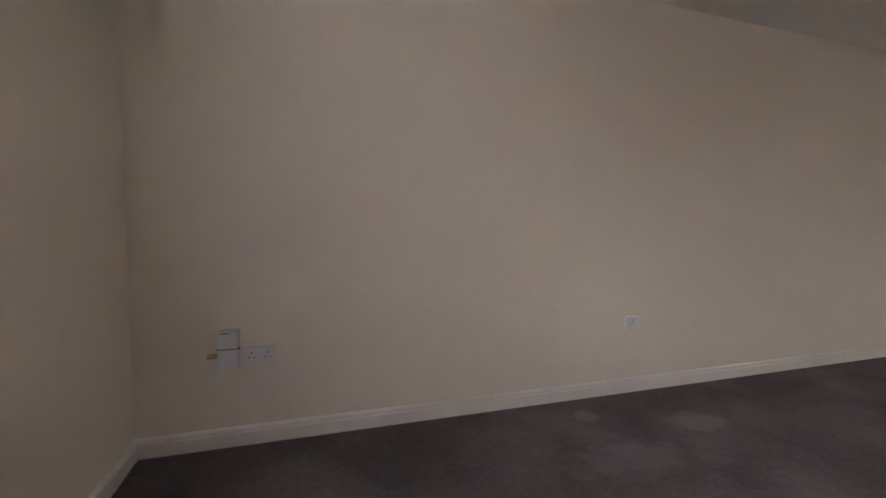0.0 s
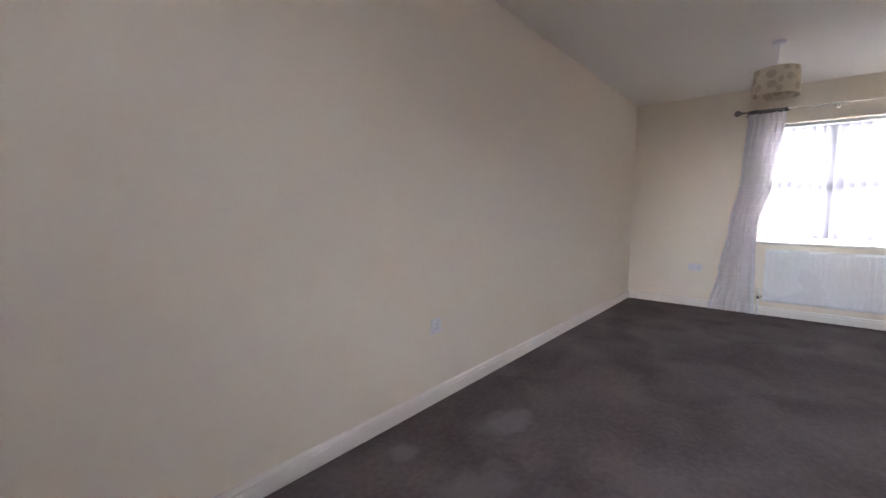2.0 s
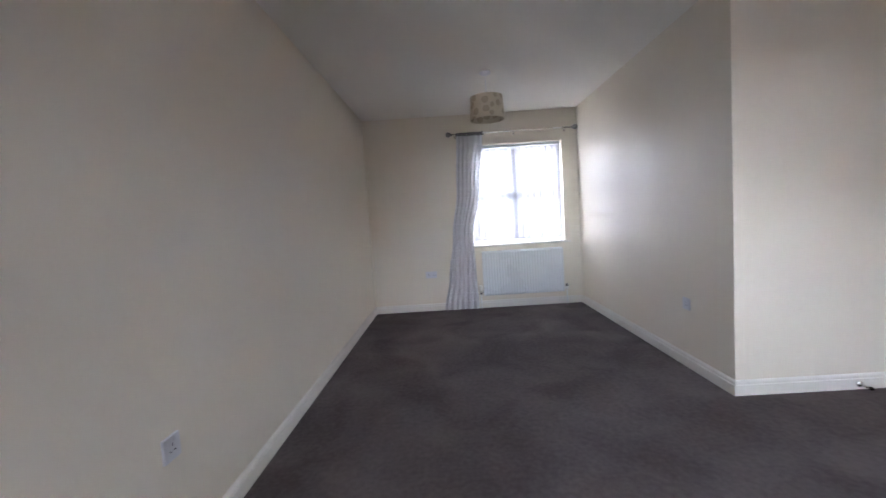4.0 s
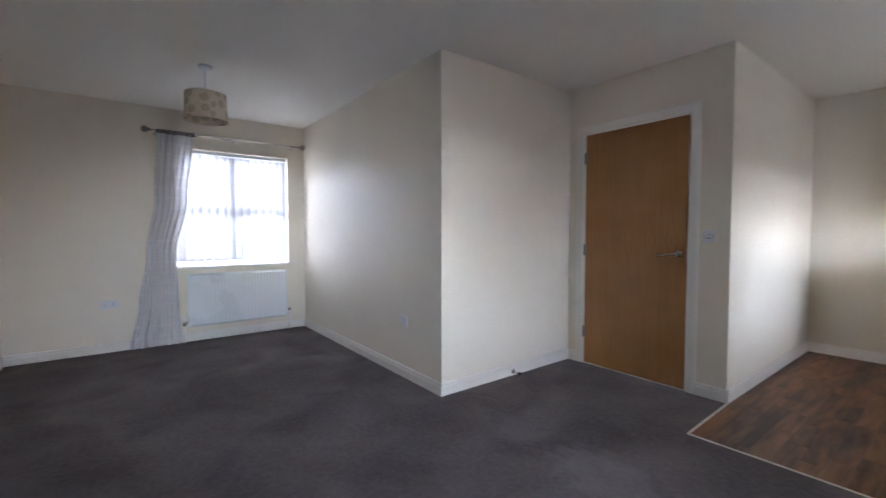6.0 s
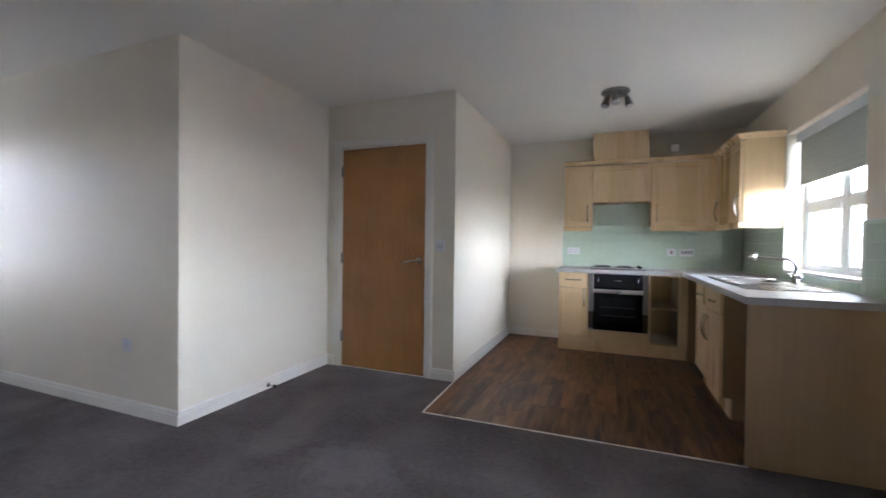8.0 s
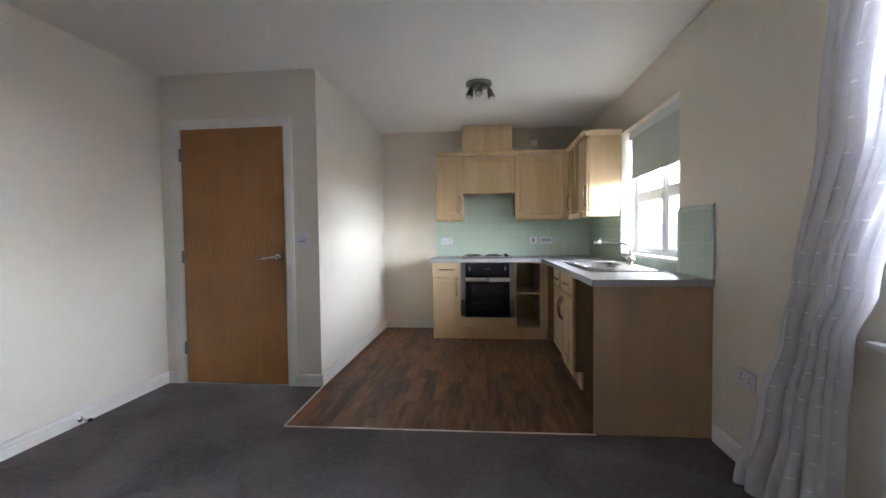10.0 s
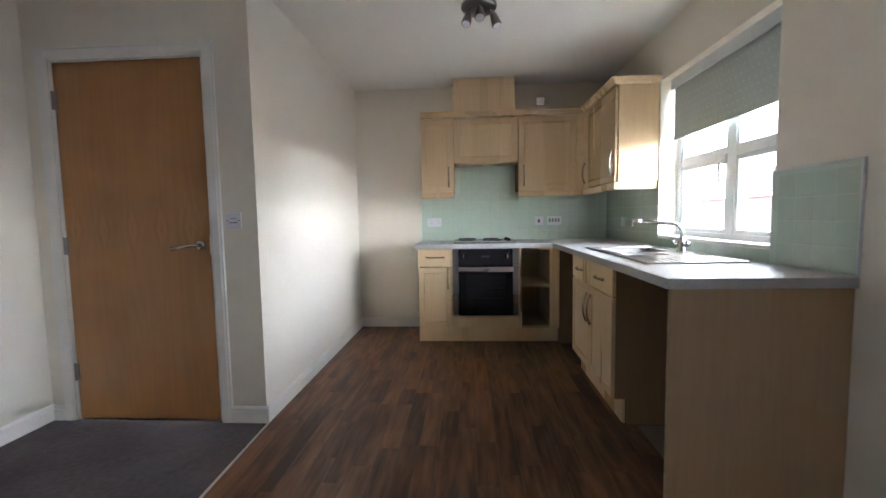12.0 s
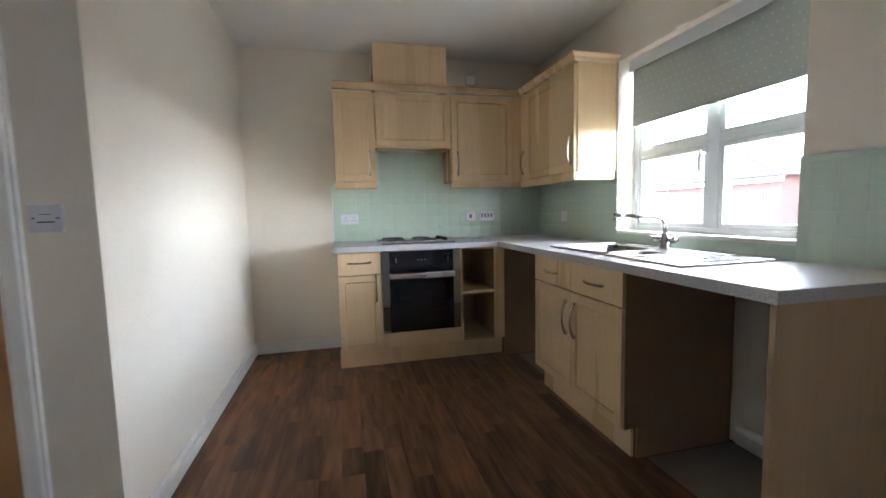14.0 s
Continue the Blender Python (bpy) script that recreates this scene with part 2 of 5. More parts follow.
    b.inputs["Sheen Weight"].default_value = 0.0
    bp = nt.nodes.new("ShaderNodeBump")
    bp.inputs["Strength"].default_value, bp.inputs["Distance"].default_value = 0.7, 0.006
    nt.links.new(math_node(nt, "ADD", pile.outputs[0], tuft.outputs[0]), bp.inputs["Height"])
    nt.links.new(bp.outputs[0], b.inputs["Normal"])
    return m


M_CARPET = carpet_material()


def plank_material():
    m = mat("walnut_effect_vinyl", (0.158, 0.074, 0.035), 0.42, var=0.66, big=8, fine=28, bump=0.05, stretch=(1, 0.13, 1), rnd=0.28, spec=0.26, span=0.30)
    return m


M_PLANK = plank_material()


def sheer_material(name, tint, clear, slub, through_cloth=0.42):
    """Thin cloth: partly see-through, partly scattering; slub: spacing of the small woven bars, 0 for none."""
    m = bpy.data.materials.new(name)
    m.use_nodes = True
    nt = m.node_tree
    nt.nodes.remove(nt.nodes["Principled BSDF"])
    out = nt.nodes["Material Output"]
    dif, tra, trp = nt.nodes.new("ShaderNodeBsdfDiffuse"), nt.nodes.new("ShaderNodeBsdfTranslucent"), nt.nodes.new("ShaderNodeBsdfTransparent")
    dif.inputs["Color"].default_value = (*tint, 1)
    tra.inputs["Color"].default_value = (*tint, 1)
    m1, m2 = nt.nodes.new("ShaderNodeMixShader"), nt.nodes.new("ShaderNodeMixShader")
    m1.inputs[0].default_value = through_cloth
    nt.links.new(dif.outputs[0], m1.inputs[1])
    nt.links.new(tra.outputs[0], m1.inputs[2])
    tc = nt.nodes.new("ShaderNodeTexCoord")
    weave = nt.nodes.new("ShaderNodeTexNoise")
    weave.inputs["Scale"].default_value = 300
    nt.links.new(tc.outputs["UV"], weave.inputs["Vector"])
    fac = math_node(nt, "MULTIPLY_ADD", math_node(nt, "SUBTRACT", weave.outputs[0], 0.5), -0.3, 1 - clear)
    if slub:
        sep = nt.nodes.new("ShaderNodeSeparateXYZ")
        nt.links.new(tc.outputs["UV"], sep.inputs[0])
        u = math_node(nt, "FRACT", math_node(nt, "DIVIDE", sep.outputs[0], slub))
        v = math_node(nt, "FRACT", math_node(nt, "DIVIDE", sep.outputs[1], slub))
        bar = math_node(nt, "MULTIPLY", math_node(nt, "LESS_THAN", u, 0.22), math_node(nt, "LESS_THAN", v, 0.07))
        fac = math_node(nt, "MULTIPLY_ADD", bar, 0.2, fac)
        fac = math_node(nt, "MULTIPLY_ADD", math_node(nt, "LESS_THAN", v, 0.04), 0.035, fac)
    fac = math_node(nt, "MINIMUM", fac, 1.0)
    nt.links.new(fac, m2.inputs[0])
    nt.links.new(trp.outputs[0], m2.inputs[1])
    nt.links.new(m1.outputs[0], m2.inputs[2])
    nt.links.new(m2.outputs[0], out.inputs["Surface"])
    return m


M_VOILE = sheer_material("white_voile", (0.86, 0.85, 0.86), 0.24, 0.11, 0.50)
# Shade in the gathered curtain top, put in as dark grey cloth.
M_HEAD = mat("shade_grey_cloth", (0.16, 0.15, 0.155), 0.9, var=0.2, big=20, fine=120, bump=0.3)
M_SLAT = sheer_material("white_blind_fabric", (0.70, 0.70, 0.74), 0.02, 0, 0.075)


def blind_material():
    m = mat("sage_dotted_blind_fabric", (0.42, 0.44, 0.385), 0.8, var=0.05, big=3, fine=400, bump=0.15)
    nt, b = nodes_of(m)
    tc = nt.nodes.new("ShaderNodeTexCoord")
    sep = nt.nodes.new("ShaderNodeSeparateXYZ")
    nt.links.new(tc.outputs["Object"], sep.inputs[0])
    p = 0.046
    row = math_node(nt, "FLOOR", math_node(nt, "DIVIDE", sep.outputs[2], p))
    shift = math_node(nt, "MULTIPLY", math_node(nt, "FLOORED_MODULO", row, 2.0), p / 2)
    u = math_node(nt, "SUBTRACT", math_node(nt, "FRACT", math_node(nt, "DIVIDE", math_node(nt, "ADD", sep.outputs[1], shift), p)), 0.5)
    v = math_node(nt, "SUBTRACT", math_node(nt, "FRACT", math_node(nt, "DIVIDE", sep.outputs[2], p)), 0.5)
    d = math_node(nt, "ADD", math_node(nt, "MULTIPLY", u, u), math_node(nt, "MULTIPLY", v, v))
    dot = math_node(nt, "LESS_THAN", d, 0.012)
    mix = nt.nodes.new("ShaderNodeMix")
    mix.data_type = "RGBA"
    mix.inputs["B"].default_value = (0.55, 0.57, 0.50, 1)
    nt.links.new(b.inputs["Base Color"].links[0].from_socket, mix.inputs["A"])
    nt.links.new(dot, mix.inputs["Factor"])
    nt.links.new(mix.outputs["Result"], b.inputs["Base Color"])
    tra, ms = nt.nodes.new("ShaderNodeBsdfTranslucent"), nt.nodes.new("ShaderNodeMixShader")
    nt.links.new(mix.outputs["Result"], tra.inputs["Color"])
    ms.inputs[0].default_value = 0.10
    nt.links.new(b.outputs[0], ms.inputs[1])
    nt.links.new(tra.outputs[0], ms.inputs[2])
    nt.links.new(ms.outputs[0], nt.nodes["Material Output"].inputs["Surface"])
    return m


M_BLIND = blind_material()


def shade_material():
    m = mat("cream_linen_shade", (0.68, 0.59, 0.43), 0.8, var=0.06, big=12, fine=300, bump=0.2)
    nt, b = nodes_of(m)
    tc = nt.nodes.new("ShaderNodeTexCoord")
    vor = nt.nodes.new("ShaderNodeTexVoronoi")
    vor.inputs["Scale"].default_value, vor.inputs["Randomness"].default_value = 13.0, 0.7
    nt.links.new(tc.outputs["Object"], vor.inputs["Vector"])
    pet = nt.nodes.new("ShaderNodeTexNoise")
    pet.inputs["Scale"].default_value = 40
    nt.links.new(tc.outputs["Object"], pet.inputs["Vector"])
    d = math_node(nt, "MULTIPLY_ADD", pet.outputs[0], 0.25, vor.outputs["Distance"])
    mask = math_node(nt, "LESS_THAN", d, 0.54)
    mix = nt.nodes.new("ShaderNodeMix")
    mix.data_type = "RGBA"
    mix.inputs["B"].default_value = (0.27, 0.18, 0.095, 1)
    nt.links.new(b.inputs["Base Color"].links[0].from_socket, mix.inputs["A"])
    nt.links.new(math_node(nt, "MULTIPLY", mask, 0.36), mix.inputs["Factor"])
    nt.links.new(mix.outputs["Result"], b.inputs["Base Color"])
    b.inputs["Transmission Weight"].default_value = 0.0
    return m


M_SHADE = shade_material()


def glass_material():
    m = bpy.data.materials.new("window_glass")
    m.use_nodes = True
    nt = m.node_tree
    nt.nodes.remove(nt.nodes["Principled BSDF"])
    tr, gl, mx = nt.nodes.new("ShaderNodeBsdfTransparent"), nt.nodes.new("ShaderNodeBsdfGlossy"), nt.nodes.new("ShaderNodeMixShader")
    tr.inputs["Color"].default_value = (0.96, 0.98, 0.97, 1)
    gl.inputs["Roughness"].default_value = 0.01
    mx.inputs[0].default_value = 0.035
    nt.links.new(tr.outputs[0], mx.inputs[1])
    nt.links.new(gl.outputs[0], mx.inputs[2])
    nt.links.new(mx.outputs[0], nt.nodes["Material Output"].inputs["Surface"])
    return m


M_GLASS = glass_material()


def brick_material(name, c1, c2, mortar, sx=1.0):
    m = bpy.data.materials.new(name)
    m.use_nodes = True
    nt, b = nodes_of(m)
    tc = nt.nodes.new("ShaderNodeTexCoord")
    sep = nt.nodes.new("ShaderNodeSeparateXYZ")
    nt.links.new(tc.outputs["Object"], sep.inputs[0])
    comb = nt.nodes.new("ShaderNodeCombineXYZ")
    nt.links.new(math_node(nt, "ADD", sep.outputs[0], sep.outputs[1]), comb.inputs[0])
    nt.links.new(sep.outputs[2], comb.inputs[1])
    br = nt.nodes.new("ShaderNodeTexBrick")
    br.inputs["Color1"].default_value, br.inputs["Color2"].default_value, br.inputs["Mortar"].default_value = (*c1, 1), (*c2, 1), (*mortar, 1)
    br.inputs["Scale"].default_value = 1.0
    br.inputs["Brick Width"].default_value, br.inputs["Row Height"].default_value, br.inputs["Mortar Size"].default_value = 0.225 * sx, 0.075 * sx, 0.010
    nt.links.new(comb.outputs[0], br.inputs["Vector"])
    nt.links.new(br.outputs["Color"], b.inputs["Base Color"])
    b.inputs["Roughness"].default_value = 0.9
    return m


M_BRICK = brick_material("red_brick", (0.125, 0.043, 0.034), (0.095, 0.033, 0.026), (0.13, 0.115, 0.105))
M_ROOF = mat("grey_concrete_roof_tile", (0.05, 0.045, 0.043), 0.9, var=0.15, big=2, fine=14, bump=0.1)
M_RIDGE = mat("red_ridge_tile", (0.24, 0.075, 0.05), 0.8, var=0.12, bump=0.1)
M_FASCIA = mat("white_fascia", (0.75, 0.76, 0.77), 0.4, var=0.02, bump=0.0)
M_GUTTER = mat("black_gutter", (0.03, 0.03, 0.032), 0.4, var=0.05, bump=0.0)
# Panes of the far houses: plain pale blue-grey.
M_FARPANE = mat("pale_blue_grey_pane", (0.22, 0.25, 0.30), 0.1, var=0.2, bump=0.0)
# Ground tone raised to bounce daylight up through the windows.
M_GROUND = mat("pale_bounce_ground", (0.48, 0.47, 0.45), 0.9, var=0.2, big=0.6, fine=30, bump=0.2)


# ---- building helpers ----
def thing(name, label, category, at=(0, 0, 0), group="", kind=""):
    ob = new(name)
    ob.empty_display_size = 0.1
    ob.location = at
    return tagged(ob, label, category, group, kind)


def finish(name, bm, material, smooth=False):
    bmesh.ops.recalc_face_normals(bm, faces=bm.faces)
    me = bpy.data.meshes.new(name)
    bm.to_mesh(me)
    bm.free()
    me.materials.append(material)
    if smooth:
        for p in me.polygons:
            p.use_smooth = True
    return me


def under(ob, parent):
    ob.parent = parent
    m = Matrix.Translation(-parent.location)
    up = parent.parent
    if up is not None:
        m = Matrix.Identity(4)
    ob.matrix_parent_inverse = m if parent.type == "EMPTY" else Matrix.Identity(4)
    return ob


def part(name, bm, material, parent, label="", smooth=False):
    ob = under(new(name, finish(name, bm, material, smooth)), parent)
    return tagged(ob, label)


def solid(name, bm, material, label, category="", kind="structure", smooth=False):
    return tagged(new(name, finish(name, bm, material, smooth)), label, category, "", kind)


def box(bm, x0, x1, y0, y1, z0, z1, bevel=0.0, m=None):
    r = bmesh.ops.create_cube(bm, size=1.0, matrix=Matrix.Translation(((x0 + x1) / 2, (y0 + y1) / 2, (z0 + z1) / 2)) @ Matrix.Diagonal((abs(x1 - x0), abs(y1 - y0), abs(z1 - z0), 1)))
    vs = r["verts"]
    if bevel:
        es = list({e for v in vs for e in v.link_edges})
        r = bmesh.ops.bevel(bm, geom=es, offset=bevel, segments=2, affect="EDGES", profile=0.5)
        vs = list({v for f in r["faces"] for v in f.verts})
    if m is not None:
        bmesh.ops.transform(bm, matrix=m, verts=vs)
    return bm


def boxed(*a, **k):
    return box(bmesh.new(), *a, **k)


def tube(bm, pts, radii, seg=10, flat=1.0, up=Vector((0, 0, 1)), cap=True):
    """A tube along pts; radii one number or one a point; flat squeezes it across."""
    pts = [Vector(p) for p in pts]
    if isinstance(radii, (int, float)):
        radii = [radii] * len(pts)
    rings = []
    for i, p in enumerate(pts):
        d = (pts[min(i + 1, len(pts) - 1)] - pts[max(i - 1, 0)]).normalized()
        u = up if abs(d.dot(up)) < 0.95 else Vector((1, 0, 0))
        a = d.cross(u).normalized()
        b = a.cross(d).normalized()
        rings.append([bm.verts.new(p + a * math.cos(2 * math.pi * k / seg) * radii[i] + b * math.sin(2 * math.pi * k / seg) * radii[i] * flat) for k in range(seg)])
    for r0, r1 in zip(rings, rings[1:]):
        for k in range(seg):
            bm.faces.new((r0[k], r0[(k + 1) % seg], r1[(k + 1) % seg], r1[k]))
    if cap:
        bm.faces.new(rings[0][::-1])
        bm.faces.new(rings[-1])
    return bm


def lathe(bm, profile, centre, axis="z", seg=32):
    """Turn (radius, height) pairs about an axis through centre."""
    rings = []
    for r, h in profile:
        ring = []
        for k in range(seg):
            c, s = r * math.cos(2 * math.pi * k / seg), r * math.sin(2 * math.pi * k / seg)
            off = {"z": (c, s, h), "y": (c, h, s), "x": (h, c, s)}[axis]
            ring.append(bm.verts.new(Vector(centre) + Vector(off)))
        rings.append(ring)
    for r0, r1 in zip(rings, rings[1:]):
        for k in range(seg):
            bm.faces.new((r0[k], r0[(k + 1) % seg], r1[(k + 1) % seg], r1[k]))
    bm.faces.new(rings[0])
    bm.faces.new(rings[-1])
    return bm


def profile_run(bm, prof, a, b, inward):
    """Sweep a (depth, height) profile straight from a to b on the floor; inward: the way it stands proud."""
    a, b, n = Vector(a), Vector(b), Vector(inward)
    ends = []
    for p in (a, b):
        ends.append([bm.verts.new(p + n * d + Vector((0, 0, h))) for d, h in prof])
    k = len(prof)
    for i in range(k):
        bm.faces.new((ends[0][i], ends[0][(i + 1) % k], ends[1][(i + 1) % k], ends[1][i]))
    bm.faces.new(ends[0][::-1])
    bm.faces.new(ends[1])
    return bm


def wall_with_holes(bm, axis, at, thick, u0, u1, z0, z1, holes):
    """A wall slab across `axis` from at to at+thick, spanning u0..u1, cut by (ua, ub, za, zb) holes in order of u."""
    def slab(ua, ub, za, zb):
        lo, hi = min(at, at + thick), max(at, at + thick)
        if axis == "x":
            box(bm, lo, hi, ua, ub, za, zb)
        else:
            box(bm, ua, ub, lo, hi, za, zb)
    u = u0
    for ua, ub, za, zb in holes:
        slab(u, ua, z0, z1)
        if za > z0:
            slab(ua, ub, z0, za)
        if zb < z1:
            slab(ua, ub, zb, z1)
        u = ub
    slab(u, u1, z0, z1)
    return bm


# ---- structure ----
DOOR = (-1.175, -0.245, 0.0, 2.085)   # structural opening of the inner door
solid("floor_slab", boxed(WEST - 0.3, EAST + 0.3, SOUTH - 0.3, NORTH + 0.3, -0.25, -0.012), M_SCREED, "grey concrete floor slab under carpet and vinyl", "floor")
solid("ceiling", boxed(WEST - 0.3, EAST + 0.3, SOUTH - 0.3, NORTH + 0.3, CEIL, CEIL + 0.2), M_CEIL, "plain white painted plaster ceiling", "ceiling")
solid("wall_south", boxed(WEST - 0.3, EAST + 0.3, SOUTH - 0.3, SOUTH, -0.012, CEIL), M_WALL, "long cream painted plaster wall", "wall")
solid("wall_west", wall_with_holes(bmesh.new(), "x", WEST, -0.3, SOUTH, ALC_Y, -0.012, CEIL, [W1]), M_WALL, "cream plaster wall round the living room window", "wall")
solid("wall_alcove", boxed(WEST - 0.3, HALL_X, ALC_Y, ALC_Y + 0.1, -0.012, CEIL), M_WALL, "cream plaster wall beside the window alcove", "wall")
solid("wall_hall", boxed(HALL_X - 0.1, HALL_X, ALC_Y + 0.1, 0.1, -0.012, CEIL), M_WALL, "cream plaster return wall beside the inner door", "wall")
solid("wall_door", wall_with_holes(bmesh.new(), "y", 0.0, 0.1, HALL_X, -0.1, -0.012, CEIL, [DOOR]), M_WALL, "cream plaster wall round the oak door", "wall")
solid("wall_kitchen", boxed(-0.1, 0.0, 0.0, NORTH, -0.012, CEIL), M_WALL, "cream plaster kitchen side wall", "wall")
solid("wall_north", boxed(-0.1, EAST + 0.3, NORTH, NORTH + 0.3, -0.012, CEIL), M_WALL, "cream plaster kitchen end wall", "wall")
solid("wall_east", wall_with_holes(bmesh.new(), "x", EAST, 0.3, SOUTH, NORTH, -0.012, CEIL, [W1, KW]), M_WALL, "cream plaster outer wall with kitchen and living windows", "wall")

# carpet, one piece with a doorway tongue
bm = bmesh.new()
outline = [(WEST, SOUTH), (EAST, SOUTH), (EAST, -0.655), (1.92, -0.655), (0.034, -0.69), (0.0, 0.0), (-0.245, 0.0), (-0.245, 0.1), (-1.175, 0.1), (-1.175, 0.0), (HALL_X, 0.0), (HALL_X, ALC_Y), (WEST, ALC_Y)]
f = bm.faces.new([bm.verts.new((x, y, 0.0)) for x, y in outline])
ext = bmesh.ops.extrude_face_region(bm, geom=[f])
bmesh.ops.translate(bm, vec=(0, 0, -0.0115), verts=[v for v in ext["geom"] if isinstance(v, bmesh.types.BMVert)])
solid("carpet", bm, M_CARPET, "worn dark grey cut-pile carpet with pale stains", "carpet")

# skirting boards: torus top with a groove
SK = [(0, 0), (0.016, 0), (0.016, 0.064), (0.0085, 0.066), (0.0085, 0.0715), (0.0145, 0.074), (0.0135, 0.084), (0.008, 0.091), (0.0, 0.094)]


def skirting(a, b, inward):
    solid("baseboard", profile_run(bmesh.new(), SK, (*a, 0.0), (*b, 0.0), (*inward, 0)), M_GLOSS, "cream gloss painted moulded skirting board", "skirting")


skirting((WEST, SOUTH), (EAST, SOUTH), (0, 1))
skirting((WEST, SOUTH + 0.018), (WEST, ALC_Y - 0.018), (1, 0))
skirting((WEST, ALC_Y), (HALL_X + 0.018, ALC_Y), (0, -1))
skirting((HALL_X, ALC_Y), (HALL_X, 0.0), (1, 0))
skirting((HALL_X + 0.018, 0.0), (-1.224, 0.0), (0, -1))
skirting((-0.207, 0.0), (0.018, 0.0), (0, -1))
skirting((0.0, 0.0), (0.0, NORTH), (1, 0))
skirting((0.018, NORTH), (0.70, NORTH), (0, -1))
skirting((EAST, SOUTH + 0.018), (EAST, -0.675), (-1, 0))
skirting((EAST, -0.63), (EAST, 0.01), (-1, 0))

# metal edge strips between carpet and vinyl
solid("trim", tube(bmesh.new(), [(0.03, -0.69, 0.001), (1.93, -0.655, 0.001)], 0.009, 8, 0.35), M_NICKEL, "thin metal threshold strip between carpet and vinyl", "threshold strip")
solid("trim", tube(bmesh.new(), [(0.012, -0.02, 0.001), (0.034, -0.69, 0.001)], 0.008, 8, 0.35), M_NICKEL, "thin metal threshold strip between carpet and vinyl", "threshold strip")
solid("floor_patch", boxed(2.079, EAST, -0.63, 0.03, -0.0118, -0.003), M_SCREED, "bare grey floor in the empty appliance space", "floor")
solid("floor_patch", boxed(2.079, EAST, 0.90, 1.50, -0.0118, -0.003), M_SCREED, "bare grey floor in the empty corner space", "floor")

# ---- outside ----
# Unseen ground, kept pale as a reflector for the ceilings.
solid("ground", boxed(-400, 400, -400, 400, GROUND - 0.5, GROUND), M_GROUND, "unseen ground below the windows, pale to bounce daylight", "ground")
solid("lower_storey", boxed(WEST - 0.3, EAST + 0.3, SOUTH - 0.3, NORTH + 0.3, GROUND, -0.26), M_BRICK, "red brick storey below the flat", "wall")


def far_window(house, x, y, z, w, h):
    win = under(new("window"), house)
    fr = bmesh.new()
    for a in (y - w / 2, y, y + w / 2 - 0.05):
        box(fr, x - 0.05, x + 0.05, a, a + 0.05, z, z + h)
    for a in (z, z + h * 0.5, z + h - 0.05):
        box(fr, x - 0.049, x + 0.049, y - w / 2 + 0.002, y + w / 2 - 0.002, a, a + 0.05)
    part("window_frame", fr, M_FASCIA, win)
    part("pane", boxed(x - 0.03, x + 0.02, y - w / 2, y + w / 2, z, z + h), M_FARPANE, win)
    part("window_sill", boxed(x - 0.12, x + 0.02, y - w / 2 - 0.08, y + w / 2 + 0.08, z - 0.1, z), M_FASCIA, win)


def house(x0, x1, y0, y1, eave, ridge, hip, windows, label):
    """A brick house whose long side faces the flat; hip: how far the near roof end slopes in."""
    h = thing("house", label, "house", (x0, y0, GROUND))
    part("wall", boxed(x0, x1, y0, y1, GROUND, eave), M_BRICK, h)
    bm, xm, o = bmesh.new(), (x0 + x1) / 2, 0.3
    pitch = (ridge - eave) / ((x1 - x0) / 2)
    n = 14
    for k in range(n):           # courses of tiles, each lapping the one below
        for side in (-1, 1):
            xa, xb = xm + side * (xm - x0 + o) * (1 - k / n), xm + side * (xm - x0 + o) * (1 - (k + 1) / n)
            za, zb = eave + (ridge - eave) * k / n, eave + (ridge - eave) * (k + 1) / n
            ya, yb = y0 - o + hip * k / n, y0 - o + hip * (k + 1) / n
            vs = [bm.verts.new(p) for p in ((xa, ya, za + 0.05), (xa, y1 + o, za + 0.05), (xb, y1 + o, zb + 0.01), (xb, yb, zb + 0.01), (xa, ya, za - 0.02), (xa, y1 + o, za - 0.02))]
            bm.faces.new(vs[:4])
            bm.faces.new((vs[4], vs[5], vs[1], vs[0]))
    vs = [bm.verts.new(p) for p in ((x0 - o, y0 - o, eave), (x1 + o, y0 - o, eave), (xm, y0 - o + hip, ridge))]
    bm.faces.new(vs)
    part("roof", bm, M_ROOF, h)
    part("ridge", tube(tube(bmesh.new(), [(xm, y0 - o + hip, ridge + 0.03), (xm, y1 + o, ridge + 0.03)], 0.14, 8), [(x0 - o, y0 - o, eave + 0.05), (xm, y0 - o + hip, ridge + 0.05)], 0.13, 8), M_RIDGE, h)
    part("fascia", boxed(x0 - o, x0 - o + 0.03, y0 - o, y1 + o, eave - 0.2, eave + 0.02), M_FASCIA, h)
    part("gutter", tube(bmesh.new(), [(x0 - o - 0.06, y0 - o, eave), (x0 - o - 0.06, y1 + o, eave)], 0.06, 8), M_GUTTER, h)
    for y, z, w, hh in windows:
        far_window(h, x0, y, z, w, hh)
    return h


house(14.0, 21.0, 8.7, 30.0, 2.05, 3.45, 4.6, [(13.75, 0.55, 1.1, 1.2), (9.7, 0.6, 0.9, 1.0), (18.5, 0.55, 1.1, 1.2), (23.0, 0.55, 1.1, 1.2)], "red brick house with grey tiled hipped roof")
house(17.0, 24.0, 2.0, 7.9, 2.3, 3.9, 0.1, [(5.6, 0.8, 1.1, 1.2)], "red brick house beyond the hipped roof")


